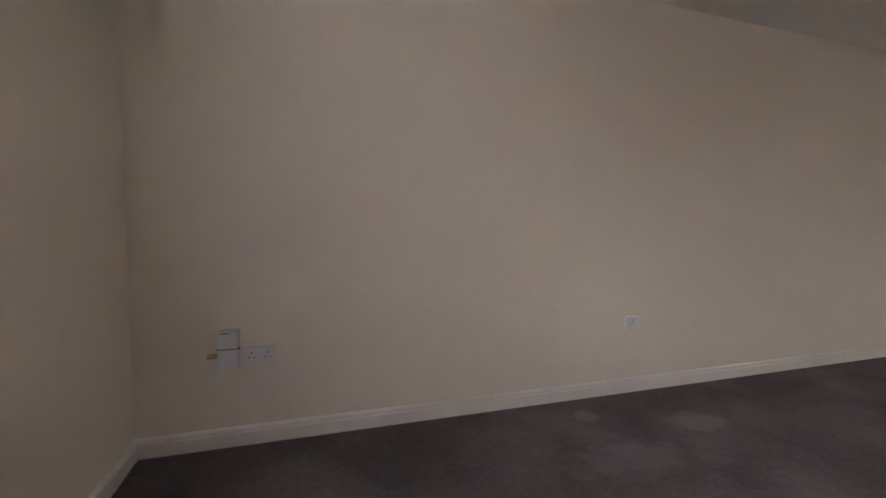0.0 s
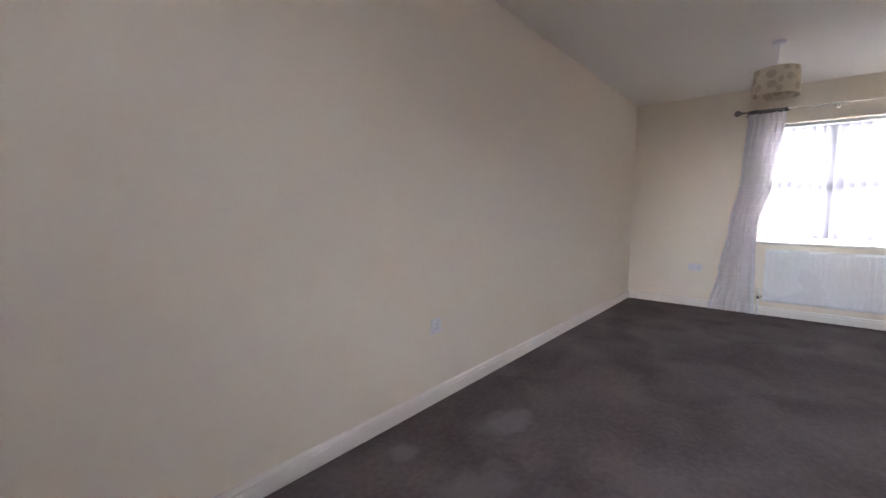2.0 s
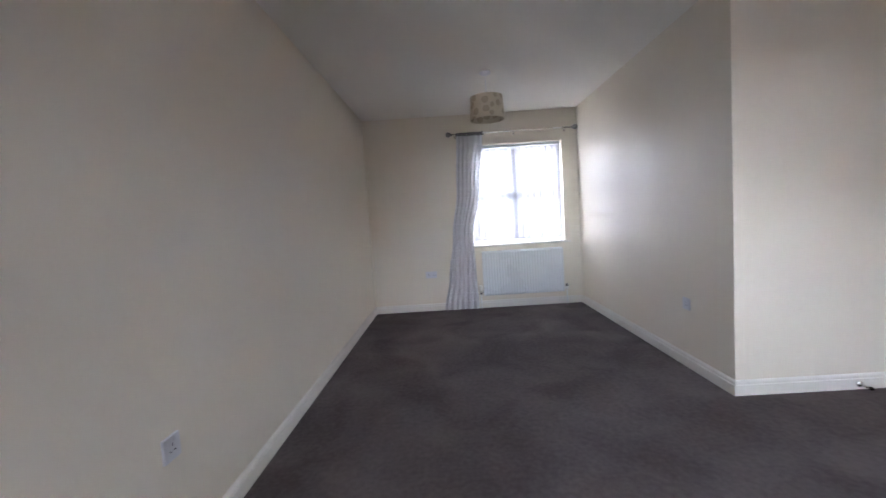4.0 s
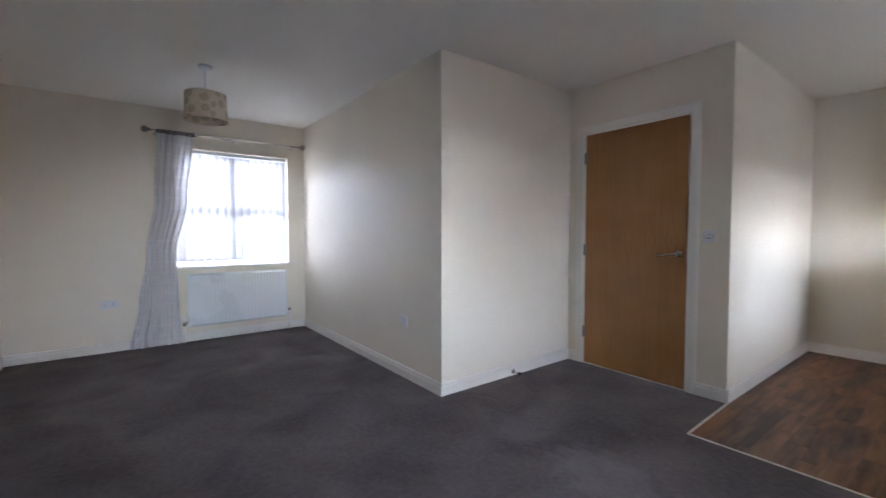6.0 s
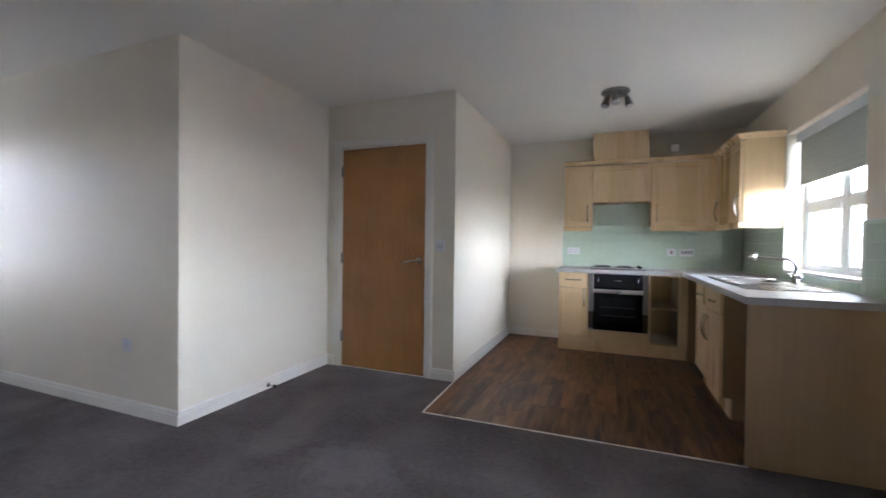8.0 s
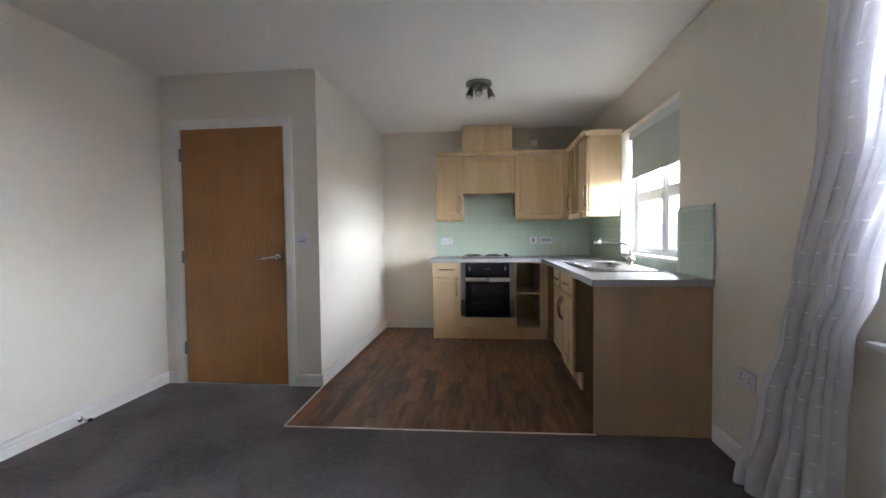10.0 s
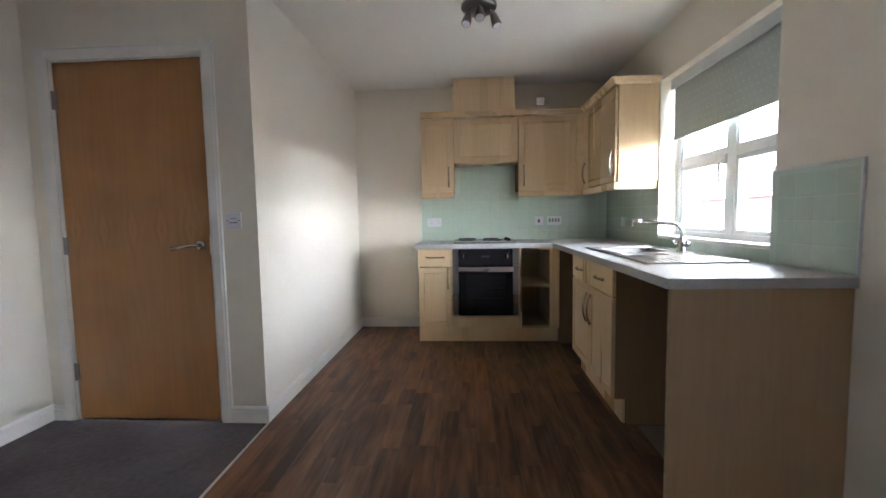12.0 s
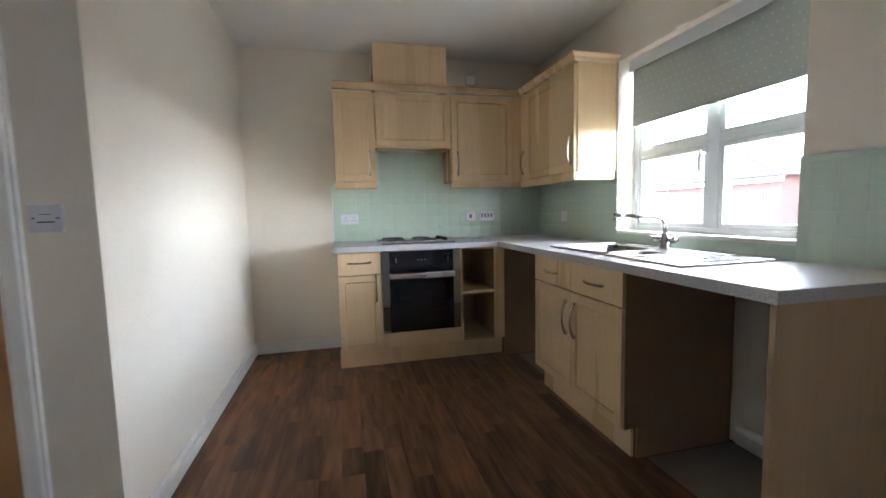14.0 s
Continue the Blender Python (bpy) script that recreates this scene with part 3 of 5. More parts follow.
# ---- windows ----
def upvc_window(name, x, y0, y1, z0, z1, inside, mull, trans, label):
    """A white uPVC window across x; inside: +1 if the room lies towards +x."""
    w = thing(name, label, "window", (x, (y0 + y1) / 2, z0), kind="structure")
    d, f = 0.035, 0.046
    fr = bmesh.new()
    for a, b in ((y0, y0 + f), (y1 - f, y1)):
        box(fr, x - d, x + d, a, b, z0, z1, 0.004)
    for a, b in ((z0, z0 + f), (z1 - f, z1)):
        box(fr, x - d + 0.001, x + d - 0.001, y0 + f - 0.002, y1 - f + 0.002, a, b, 0.004)
    part("window_frame", fr, M_UPVC, w)
    part("mullion", boxed(x - d + 0.002, x + d - 0.002, mull - 0.035, mull + 0.035, z0 + f - 0.002, z1 - f + 0.002, 0.004), M_UPVC, w)
    for a, b in ((y0 + f, mull - 0.035), (mull + 0.035, y1 - f)):
        sash = bmesh.new()
        s, e = 0.026, 0.028
        for za, zb in ((z0 + f, trans - 0.02), (trans + 0.02, z1 - f)):
            for ya, yb in ((a, a + s), (b - s, b)):
                box(sash, x - e, x + e, ya, yb, za, zb, 0.003)
            for zc, zd in ((za, za + s), (zb - s, zb)):
                box(sash, x - e + 0.001, x + e - 0.001, a + s - 0.001, b - s + 0.001, zc, zd, 0.003)
        box(sash, x - d + 0.004, x + d - 0.004, a, b, trans - 0.02, trans + 0.02)
        part("sash", sash, M_UPVC, w)
        for za, zb in ((z0 + f + s, trans - 0.02 - s), (trans + 0.02 + s, z1 - f - s)):
            p = part("pane", boxed(x - 0.003, x + 0.003, a + s, b - s, za, zb), M_GLASS, w)
            p.visible_shadow = False
    hy, hz = mull + 0.05, trans - 0.03
    hx = x + inside * (d + 0.01)
    part("window_handle", tube(boxed(min(hx, hx - inside * 0.02), max(hx, hx - inside * 0.02), hy - 0.015, hy + 0.015, hz - 0.03, hz + 0.03, 0.004), [(hx + inside * 0.012, hy, hz), (hx + inside * 0.03, hy, hz - 0.02), (hx + inside * 0.03, hy, hz - 0.13)], 0.008, 8), M_UPVC, w)
    return w


upvc_window("window_1", WEST - 0.17, W1[0], W1[1], W1[2], W1[3], 1, -2.285, 1.44, "white plastic living room window behind vertical blind")
upvc_window("window_2", EAST + 0.17, W1[0], W1[1], W1[2], W1[3], -1, -2.285, 1.44, "white plastic window beside the voile curtain")
upvc_window("window_3", EAST + 0.165, KW[0], KW[1], KW[2], KW[3], -1, 0.33, 1.505, "white plastic kitchen window over the sink")


def sill(x_wall, s, y0, y1, z, label):
    """s: +1 where the room lies towards +x. A board with a rounded nose and short horns."""
    bm = boxed(min(x_wall - s * 0.13, x_wall + s * 0.0), max(x_wall - s * 0.13, x_wall), y0 + 0.001, y1 - 0.001, z - 0.001, z + 0.018)
    box(bm, min(x_wall + s * 0.001, x_wall + s * 0.045), max(x_wall + s * 0.001, x_wall + s * 0.045), y0 - 0.05, y1 + 0.06, z - 0.006, z + 0.018, 0.007)
    solid("window_sill", bm, M_GLOSS, label, "sill")


sill(WEST, 1, W1[0], W1[1], W1[2], "white painted sill above the radiator")
sill(EAST, -1, W1[0], W1[1], W1[2], "white painted sill behind the voile curtain")
solid("window_sill", boxed(EAST - 0.006, EAST + 0.128, KW[0] + 0.001, KW[1] - 0.001, KW[2] - 0.004, KW[2] + 0.014, 0.003), M_GLOSS, "white painted kitchen sill above green tiles", "sill")


def vertical_blind(x, s, label, turn):
    b = thing("vertical_blind", label, "blind", (x, -2.285, 2.05))
    part("headrail", boxed(x - 0.022, x + 0.022, W1[0] + 0.01, W1[1] - 0.01, 2.045, 2.082, 0.004), M_UPVC, b)
    n = 14
    rng = random.Random(4)
    for k in range(n):
        y = W1[0] + 0.055 + k * (W1[1] - W1[0] - 0.11) / (n - 1)
        a = radians(turn + rng.uniform(-5, 5))
        bm = bmesh.new()
        rows = []
        for z in (2.04, 1.5, 0.875):
            row = []
            for q in range(5):
                u = (q / 4 - 0.5) * 0.089
                bow = 0.008 * (1 - (q / 2 - 1) ** 2)
                row.append(bm.verts.new((x + u * math.cos(a) + bow * math.sin(a), y + u * math.sin(a) - bow * math.cos(a), z)))
            rows.append(row)
        for r0, r1 in zip(rows, rows[1:]):
            for q in range(4):
                bm.faces.new((r0[q], r0[q + 1], r1[q + 1], r1[q]))
        slat = part("slat", bm, M_SLAT, b, smooth=True)
        wt = boxed(-0.003, 0.003, -0.043, 0.043, 0.868, 0.905, 0, Matrix.Translation((x, y, 0)) @ Matrix.Rotation(a - radians(90), 4, "Z"))
        part("weight", wt, M_PLASTIC, slat)
    part("cord", tube(bmesh.new(), [(x + s * 0.03, W1[1] - 0.04, 2.05), (x + s * 0.03, W1[1] - 0.045, 1.1)], 0.003, 6), M_PLASTIC, b)
    part("cord_weight", lathe(bmesh.new(), [(0.006, 0.06), (0.014, 0.045), (0.015, 0.0), (0.008, -0.004)], (x + s * 0.03, W1[1] - 0.045, 1.04), seg=12), M_PLASTIC, b)
    return b


vertical_blind(WEST - 0.048, 1, "closed white vertical fabric blind in the window", 72)
# Unseen east blind, added to cut the light this window throws on the hall wall.
vertical_blind(EAST + 0.075, -1, "assumed half-open vertical blind, added to dim window 2", 11)


def curtain(x, s, edges, label, folds, seed):
    """Hanging voile; edges: (z, y_a, y_b) from the rail down; s: +1 if the room lies towards +x."""
    bm = bmesh.new()
    uv = bm.loops.layers.uv.new("UVMap")
    nu, nv, rng = folds * 14, 46, random.Random(seed)
    ph = [rng.uniform(-0.9, 0.9) for _ in range(folds + 2)]
    zt, zb = edges[0][0], edges[-1][0]
    grid = []
    for j in range(nv + 1):
        z = zt + (zb - zt) * j / nv
        for (z0, a0, b0), (z1, a1, b1) in zip(edges, edges[1:]):
            if z1 <= z <= z0:
                t = (z0 - z) / (z0 - z1)
                t = t * t * (3 - 2 * t)
                ya, yb = a0 + (a1 - a0) * t, b0 + (b1 - b0) * t
                break
        row = []
        for i in range(nu + 1):
            u = i / nu
            q = u * folds
            wob = ph[int(q)] * (1 - q % 1) + ph[int(q) + 1] * (q % 1)
            amp = 0.024 + 0.014 * (j / nv) + 0.010 * math.sin(3 * u + seed)
            ang = 2 * math.pi * (q + 0.10 * wob * j / nv) + 0.5 * wob
            dx = amp * math.sin(ang) + 0.008 * math.sin(2.3 * ang + 5 * j / nv)
            dy = 0.010 * math.sin(2 * ang)
            row.append((bm.verts.new((x + s * dx, ya + (yb - ya) * u + dy, z)), u * 1.2, z))
        grid.append(row)
    for r0, r1 in zip(grid, grid[1:]):
        for i in range(nu):
            q = (r0[i], r0[i + 1], r1[i + 1], r1[i])
            fc = bm.faces.new([v[0] for v in q])
            for lp, v in zip(fc.loops, q):
                lp[uv].uv = (v[1], v[2])
    c = thing("curtain", label, "curtain", (x, edges[-1][1], 0.0))
    part("cloth", bm, M_VOILE, c, smooth=True)
    ya, yb = edges[0][1], edges[0][2]
    n = folds * 8
    # Gathered top round the pole; its dark grey stands for shade in the folds.
    head = tube(bmesh.new(), [(x + 0.006 * math.sin(2.1 * k), ya + (yb - ya) * k / n, zt + 0.004 + 0.004 * math.sin(3.7 * k)) for k in range(n + 1)], [0.021 + 0.004 * math.sin(2.9 * k) for k in range(n + 1)], 10)
    part("heading", head, M_HEAD, c, "gathered heading on the pole, its shade painted grey", smooth=True)
    return c


def rail(x, s, y0, y1, z, brackets, label):
    r = thing("curtain_pole", label, "curtain pole", (x, (y0 + y1) / 2, z))
    part("pole", tube(bmesh.new(), [(x, y0, z), (x, y1, z)], 0.010, 12), M_NICKEL, r, smooth=True)
    for y, e in ((y0, -1), (y1, 1)):
        part("finial", lathe(bmesh.new(), [(0.011, 0.0), (0.016, e * 0.01), (0.030, e * 0.03), (0.034, e * 0.05), (0.024, e * 0.068), (0.004, e * 0.074)], (x, y, z), "y", 16), M_GUN, r, smooth=True)
    for y in brackets:
        bm = tube(bmesh.new(), [(x - s * 0.075, y, z - 0.02), (x - s * 0.03, y, z - 0.02), (x, y, z - 0.004)], 0.007, 8)
        lathe(bm, [(0.022, 0.0), (0.020, s * 0.006), (0.008, s * 0.008)], (x - s * 0.078, y, z - 0.02), "x", 14)
        part("bracket", bm, M_NICKEL, r)
    return r


rail(WEST + 0.08, 1, -3.08, -1.585, 2.225, (-3.03, -2.30, -1.66), "slim satin metal curtain pole above the window")
rail(EAST - 0.08, -1, -3.08, -1.52, 2.225, (-3.03, -2.30, -1.58), "slim satin metal pole above the second window")
curtain(WEST + 0.08, 1, [(2.215, -3.02, -2.69), (1.55, -3.05, -2.76), (0.95, -3.13, -2.88), (0.45, -3.20, -2.86), (0.012, -3.28, -2.84)], "sheer white voile curtain gathered beside the window", 6, 3)
curtain(EAST - 0.085, -1, [(2.215, -1.60, -2.05), (1.55, -1.52, -1.92), (1.0, -1.42, -1.72), (0.80, -1.375, -1.63), (0.45, -1.24, -1.62), (0.012, -1.08, -1.62)], "sheer white voile curtain with woven slubs", 6, 8)


def roller_blind():
    b = thing("roller_blind", "sage green dotted roller blind, half lowered", "blind", (EAST + 0.085, 0.37, 2.07))
    x, y0, y1 = EAST + 0.105, KW[0] + 0.03, KW[1] - 0.03
    part("roller", tube(bmesh.new(), [(x, y0, 2.082), (x, y1, 2.082)], 0.022, 14), M_UPVC, b, smooth=True)
    part("cloth", boxed(x - 0.024, x - 0.0225, y0 + 0.015, y1 - 0.015, 1.695, 2.085), M_BLIND, b)
    part("bottom_bar", boxed(x - 0.030, x - 0.017, y0 + 0.014, y1 - 0.014, 1.682, 1.70, 0.004), M_BLIND, b)
    for y in (y0 - 0.012, y1 + 0.002):
        part("bracket", boxed(x - 0.025, x + 0.025, y, y + 0.010, 2.05, 2.114, 0.002), M_UPVC, b)
    part("fascia", boxed(x - 0.048, x - 0.036, y0, y1, 2.040, 2.114, 0.003), M_UPVC, b)


roller_blind()


def radiator(x, s, y0, y1, z0, z1, label):
    r = thing("radiator", label, "radiator", (x, (y0 + y1) / 2, z0))
    front = x + s * 0.085
    bm = bmesh.new()
    n = int((y1 - y0) / 0.034)
    prof = []
    for k in range(n):
        y = y0 + (y1 - y0) * k / n
        st = (y1 - y0) / n
        for a, dpt in ((0.0, 0.0), (0.35, 0.0), (0.5, 0.007), (0.85, 0.007)):
            prof.append((y + st * a, front - s * dpt))
    prof.append((y1, front))
    cols = []
    for y, xx in prof:
        cols.append((bm.verts.new((xx, y, z0 + 0.02)), bm.verts.new((xx, y, z1 - 0.02)), bm.verts.new((x + s * 0.055, y, z1)), bm.verts.new((x + s * 0.055, y, z0))))
    for a, b in zip(cols, cols[1:]):
        bm.faces.new((a[0], b[0], b[1], a[1]))
        bm.faces.new((a[1], b[1], b[2], a[2]))
        bm.faces.new((a[3], b[3], b[0], a[0]))
        bm.faces.new((a[2], b[2], b[3], a[3]))
    bm.faces.new(cols[0])
    bm.faces.new(cols[-1][::-1])
    part("panel", bm, M_RAD, r)
    for y, e in ((y0, -1), (y1, 1)):
        part("side_cover", boxed(min(x + s * 0.03, front + s * 0.002), max(x + s * 0.03, front + s * 0.002), min(y, y + e * 0.012), max(y, y + e * 0.012), z0 + 0.005, z1 + 0.002, 0.003), M_RAD, r)
    part("top_grille", boxed(min(x + s * 0.03, x + s * 0.054), max(x + s * 0.03, x + s * 0.054), y0, y1, z1 - 0.012, z1 + 0.003), M_RAD, r)
    for y in (y0 + 0.15, y1 - 0.15):
        part("bracket", boxed(min(x, x + s * 0.06), max(x, x + s * 0.06), y - 0.015, y + 0.015, z0 + 0.05, z1 - 0.05), M_RAD, r)
    for y, e, head in ((y0, -1, True), (y1, 1, False)):
        yv = y + e * 0.05
        part("pipe", tube(bmesh.new(), [(x + s * 0.055, yv, 0.0), (x + s * 0.055, yv, z0 + 0.06)], 0.008, 10), M_RAD, r, smooth=True)
        bm = tube(bmesh.new(), [(x + s * 0.055, y, z0 + 0.05), (x + s * 0.055, yv, z0 + 0.05)], 0.012, 10)
        lathe(bm, [(0.017, -0.025), (0.019, 0.0), (0.017, 0.02)], (x + s * 0.055, yv, z0 + 0.045), seg=14)
        v = part("valve", bm, M_NICKEL, r, smooth=True)
        part("valve_head", lathe(bmesh.new(), [(0.018, 0.02), (0.024, 0.03), (0.024, 0.085), (0.016, 0.095)] if head else [(0.015, 0.02), (0.017, 0.025), (0.015, 0.05), (0.01, 0.054)], (x + s * 0.055, yv, z0 + 0.045), seg=16), M_GLOSS if head else M_GUN, v, "plastic valve cap", smooth=True)
    return r


radiator(WEST, 1, -2.77, -1.765, 0.165, 0.735, "white ribbed panel radiator under the window")
radiator(EAST, -1, -2.80, -1.78, 0.165, 0.735, "white panel radiator under the curtained window")


# ---- inner door ----
def inner_door():
    xa, xb, top = -1.137, -0.279, 2.05
    d = thing("door_1", "closed flush oak veneer door with steel lever", "door", ((xa + xb) / 2, 0.02, 0.0), kind="structure")
    part("leaf", boxed(xa, xb, 0.004, 0.048, 0.008, top, 0.0015), M_OAK, d)
    lin = bmesh.new()
    box(lin, -1.174, xa - 0.003, 0.001, 0.099, 0.0, 2.084)
    box(lin, xb + 0.003, -0.246, 0.001, 0.099, 0.0, 2.084)
    box(lin, xa - 0.003, xb + 0.003, 0.001, 0.099, top + 0.003, 2.084)
    box(lin, xa - 0.003, xa + 0.010, 0.052, 0.075, 0.0, top)
    box(lin, xb - 0.010, xb + 0.003, 0.052, 0.075, 0.0, top)
    part("door_lining", lin, M_GLOSS, d)
    arc = [(0, 0), (0.010, 0.0), (0.018, 0.012), (0.018, 0.050), (0.012, 0.058), (0.014, 0.066), (0, 0.068)]
    for x0, e in ((-1.154, -1), (-0.266, 1)):
        bm = bmesh.new()
        bot = [bm.verts.new((x0 + e * w, -t, 0.0)) for t, w in arc]
        tp = [bm.verts.new((x0 + e * w, -t, 2.062 + w)) for t, w in arc]
        for i in range(len(arc)):
            j = (i + 1) % len(arc)
            bm.faces.new((bot[i], bot[j], tp[j], tp[i]))
        bm.faces.new(bot)
        bm.faces.new(tp[::-1])
        part("architrave", bm, M_GLOSS, d)
    bm = bmesh.new()
    le = [bm.verts.new((-1.154 - w, -t, 2.062 + w)) for t, w in arc]
    ri = [bm.verts.new((-0.266 + w, -t, 2.062 + w)) for t, w in arc]
    for i in range(len(arc)):
        j = (i + 1) % len(arc)
        bm.faces.new((le[i], le[j], ri[j], ri[i]))
    bm.faces.new(le)
    bm.faces.new(ri[::-1])
    part("architrave", bm, M_GLOSS, d)
    for z in (0.29, 1.03, 1.845):
        bm = tube(bmesh.new(), [(xa - 0.002, -0.006, z - 0.05), (xa - 0.002, -0.006, z + 0.05)], 0.007, 10)
        box(bm, xa - 0.016, xa + 0.014, -0.001, 0.006, z - 0.05, z + 0.05)
        part("hinge", bm, M_GUN, d, "steel butt hinge")
    h = bmesh.new()
    hx, hz = -0.335, 1.025
    lathe(h, [(0.027, 0.004), (0.027, -0.004), (0.024, -0.009), (0.012, -0.010)], (hx, 0, hz), "y", 24)
    tube(h, [(hx, -0.008, hz), (hx, -0.045, hz), (hx - 0.012, -0.056, hz), (hx - 0.05, -0.058, hz - 0.004), (hx - 0.135, -0.055, hz - 0.016)], [0.010, 0.010, 0.010, 0.009, 0.011], 12, 1.0)
    part("door_handle", h, M_PEWTER, d, "satin steel lever handle", smooth=True)
    part("latch_plate", boxed(xb - 0.002, xb + 0.004, 0.0, 0.03, 0.97, 1.08), M_NICKEL, d)


inner_door()


# ---- sockets and switches ----
def wall_plate(name, label, category, centre, facing, w, h, marks, t=0.010, frame_mat=None):
    """A moulded plate; facing one of +x -x +y -y; marks: (u, v, w, h, material, raise)."""
    rot = {"-y": 0, "+x": 90, "+y": 180, "-x": -90}[facing]
    m = Matrix.Translation(centre) @ Matrix.Rotation(radians(rot), 4, "Z")
    o = thing(name, label, category, centre)
    part("plate", boxed(-w / 2, w / 2, -t, 0.001, -h / 2, h / 2, 0.003, m), frame_mat or M_PLASTIC, o)
    for n, u, v, ww, hh, mt, up in marks:
        part(n, boxed(u - ww / 2, u + ww / 2, -t - up, -t + 0.004, v - hh / 2, v + hh / 2, 0.0, m), mt, o)
    return o


def pins(u):
    return [("slot", u, 0.012, 0.004, 0.010, M_SLOT, 0.0006), ("slot", u - 0.011, -0.010, 0.008, 0.004, M_SLOT, 0.0006), ("slot", u + 0.011, -0.010, 0.008, 0.004, M_SLOT, 0.0006), ("rocker", u + 0.02, 0.026, 0.012, 0.018, M_PLASTIC, 0.003)]


DOUBLE = pins(-0.036) + pins(0.036)
wall_plate("socket", "white single plug socket low on the long wall", "socket", (-0.182, SOUTH, 0.46), "+y", 0.086, 0.086, pins(0))
wall_plate("socket", "white double plug socket beside the phone box", "socket", (2.045, SOUTH, 0.442), "+y", 0.146, 0.086, DOUBLE)
wall_plate("socket", "white double plug socket on the window wall", "socket", (WEST, -3.448, 0.472), "+x", 0.146, 0.086, DOUBLE)
wall_plate("socket", "white single plug socket on the alcove wall", "socket", (-1.805, ALC_Y, 0.465), "-y", 0.086, 0.086, pins(0))
wall_plate("socket", "white double plug socket near the voile curtain", "socket", (EAST, -0.961, 0.454), "-x", 0.146, 0.086, DOUBLE)
wall_plate("heating_switch", "white switch plate beside the oak door", "switch", (-0.132, 0.0, 1.159), "-y", 0.088, 0.088, [("lever", 0.0, -0.012, 0.046, 0.004, M_SLOT, 0.001), ("screw", -0.032, 0.0, 0.007, 0.007, M_GREYBAR, 0.001), ("screw", 0.032, 0.0, 0.007, 0.007, M_GREYBAR, 0.001), ("print", 0.0, 0.012, 0.03, 0.003, M_GREYBAR, 0.0004)])
TZ = 1.105
wall_plate("socket", "white double plug socket on green tiles", "socket", (0.81, NORTH - 0.010, TZ), "-y", 0.146, 0.086, DOUBLE)
wall_plate("cooker_switch", "white cooker switch with a red rocker", "switch", (1.885, NORTH - 0.010, TZ), "-y", 0.088, 0.088, [("rocker", 0.0, 0.0, 0.020, 0.034, M_RED, 0.004)])
wall_plate("grid_switch", "white four-gang appliance switch on tiles", "switch", (2.04, NORTH - 0.010, TZ), "-y", 0.146, 0.088, [("rocker", u, 0.004, 0.018, 0.036, M_GREYBAR, 0.003) for u in (-0.045, -0.015, 0.015, 0.045)])
wall_plate("fused_spur", "white fused spur plate on green tiles", "switch", (EAST - 0.010, 1.632, 1.09), "-x", 0.086, 0.086, [("fuse", 0.0, 0.0, 0.02, 0.03, M_PLASTIC, 0.002)])
wall_plate("junction_box", "small grey cable plate above the wall units", "junction box", (1.90, NORTH, 2.30), "-y", 0.08, 0.08, [("screw", 0.0, 0.0, 0.01, 0.01, M_GREYBAR, 0.001)], 0.03, M_NICKEL)


def phone_box():
    o = thing("phone_box", "white telephone box with lid and brass terminal", "phone socket", (2.18, SOUTH, 0.48))
    part("body", boxed(2.137, 2.224, SOUTH - 0.001, SOUTH + 0.022, 0.388, 0.482, 0.004), M_PLASTIC, o)
    part("lid", boxed(2.135, 2.226, SOUTH - 0.001, SOUTH + 0.030, 0.487, 0.578, 0.004), M_PLASTIC, o)
    part("hinge", boxed(2.132, 2.229, SOUTH, SOUTH + 0.02, 0.481, 0.488), M_SLOT, o)
    part("print", boxed(2.175, 2.215, SOUTH + 0.028, SOUTH + 0.0305, 0.560, 0.566), M_GREYBAR, o)
    part("terminal", boxed(2.232, 2.272, SOUTH - 0.001, SOUTH + 0.018, 0.44, 0.462, 0.003), M_BRASS, o, "brass terminal block")
    part("cable", tube(bmesh.new(), [(2.272, SOUTH + 0.006, 0.40), (2.255, SOUTH + 0.008, 0.393), (2.224, SOUTH + 0.008, 0.396)], 0.004, 8), M_PLASTIC, o)


phone_box()


def door_stop():
    o = thing("door_stop", "small metal door stop on the skirting", "door stop", (HALL_X + 0.018, -0.77, 0.035))
    part("stem", tube(bmesh.new(), [(HALL_X + 0.016, -0.77, 0.035), (HALL_X + 0.085, -0.77, 0.035)], 0.007, 10), M_CHROME, o, smooth=True)
    part("base", lathe(bmesh.new(), [(0.018, 0.0), (0.018, 0.006), (0.010, 0.010)], (HALL_X + 0.017, -0.77, 0.035), "x", 16), M_CHROME, o)
    part("rubber_tip", lathe(bmesh.new(), [(0.011, 0.0), (0.012, 0.012), (0.008, 0.018)], (HALL_X + 0.083, -0.77, 0.035), "x", 14), M_BLACK, o, "black rubber tip")


door_stop()


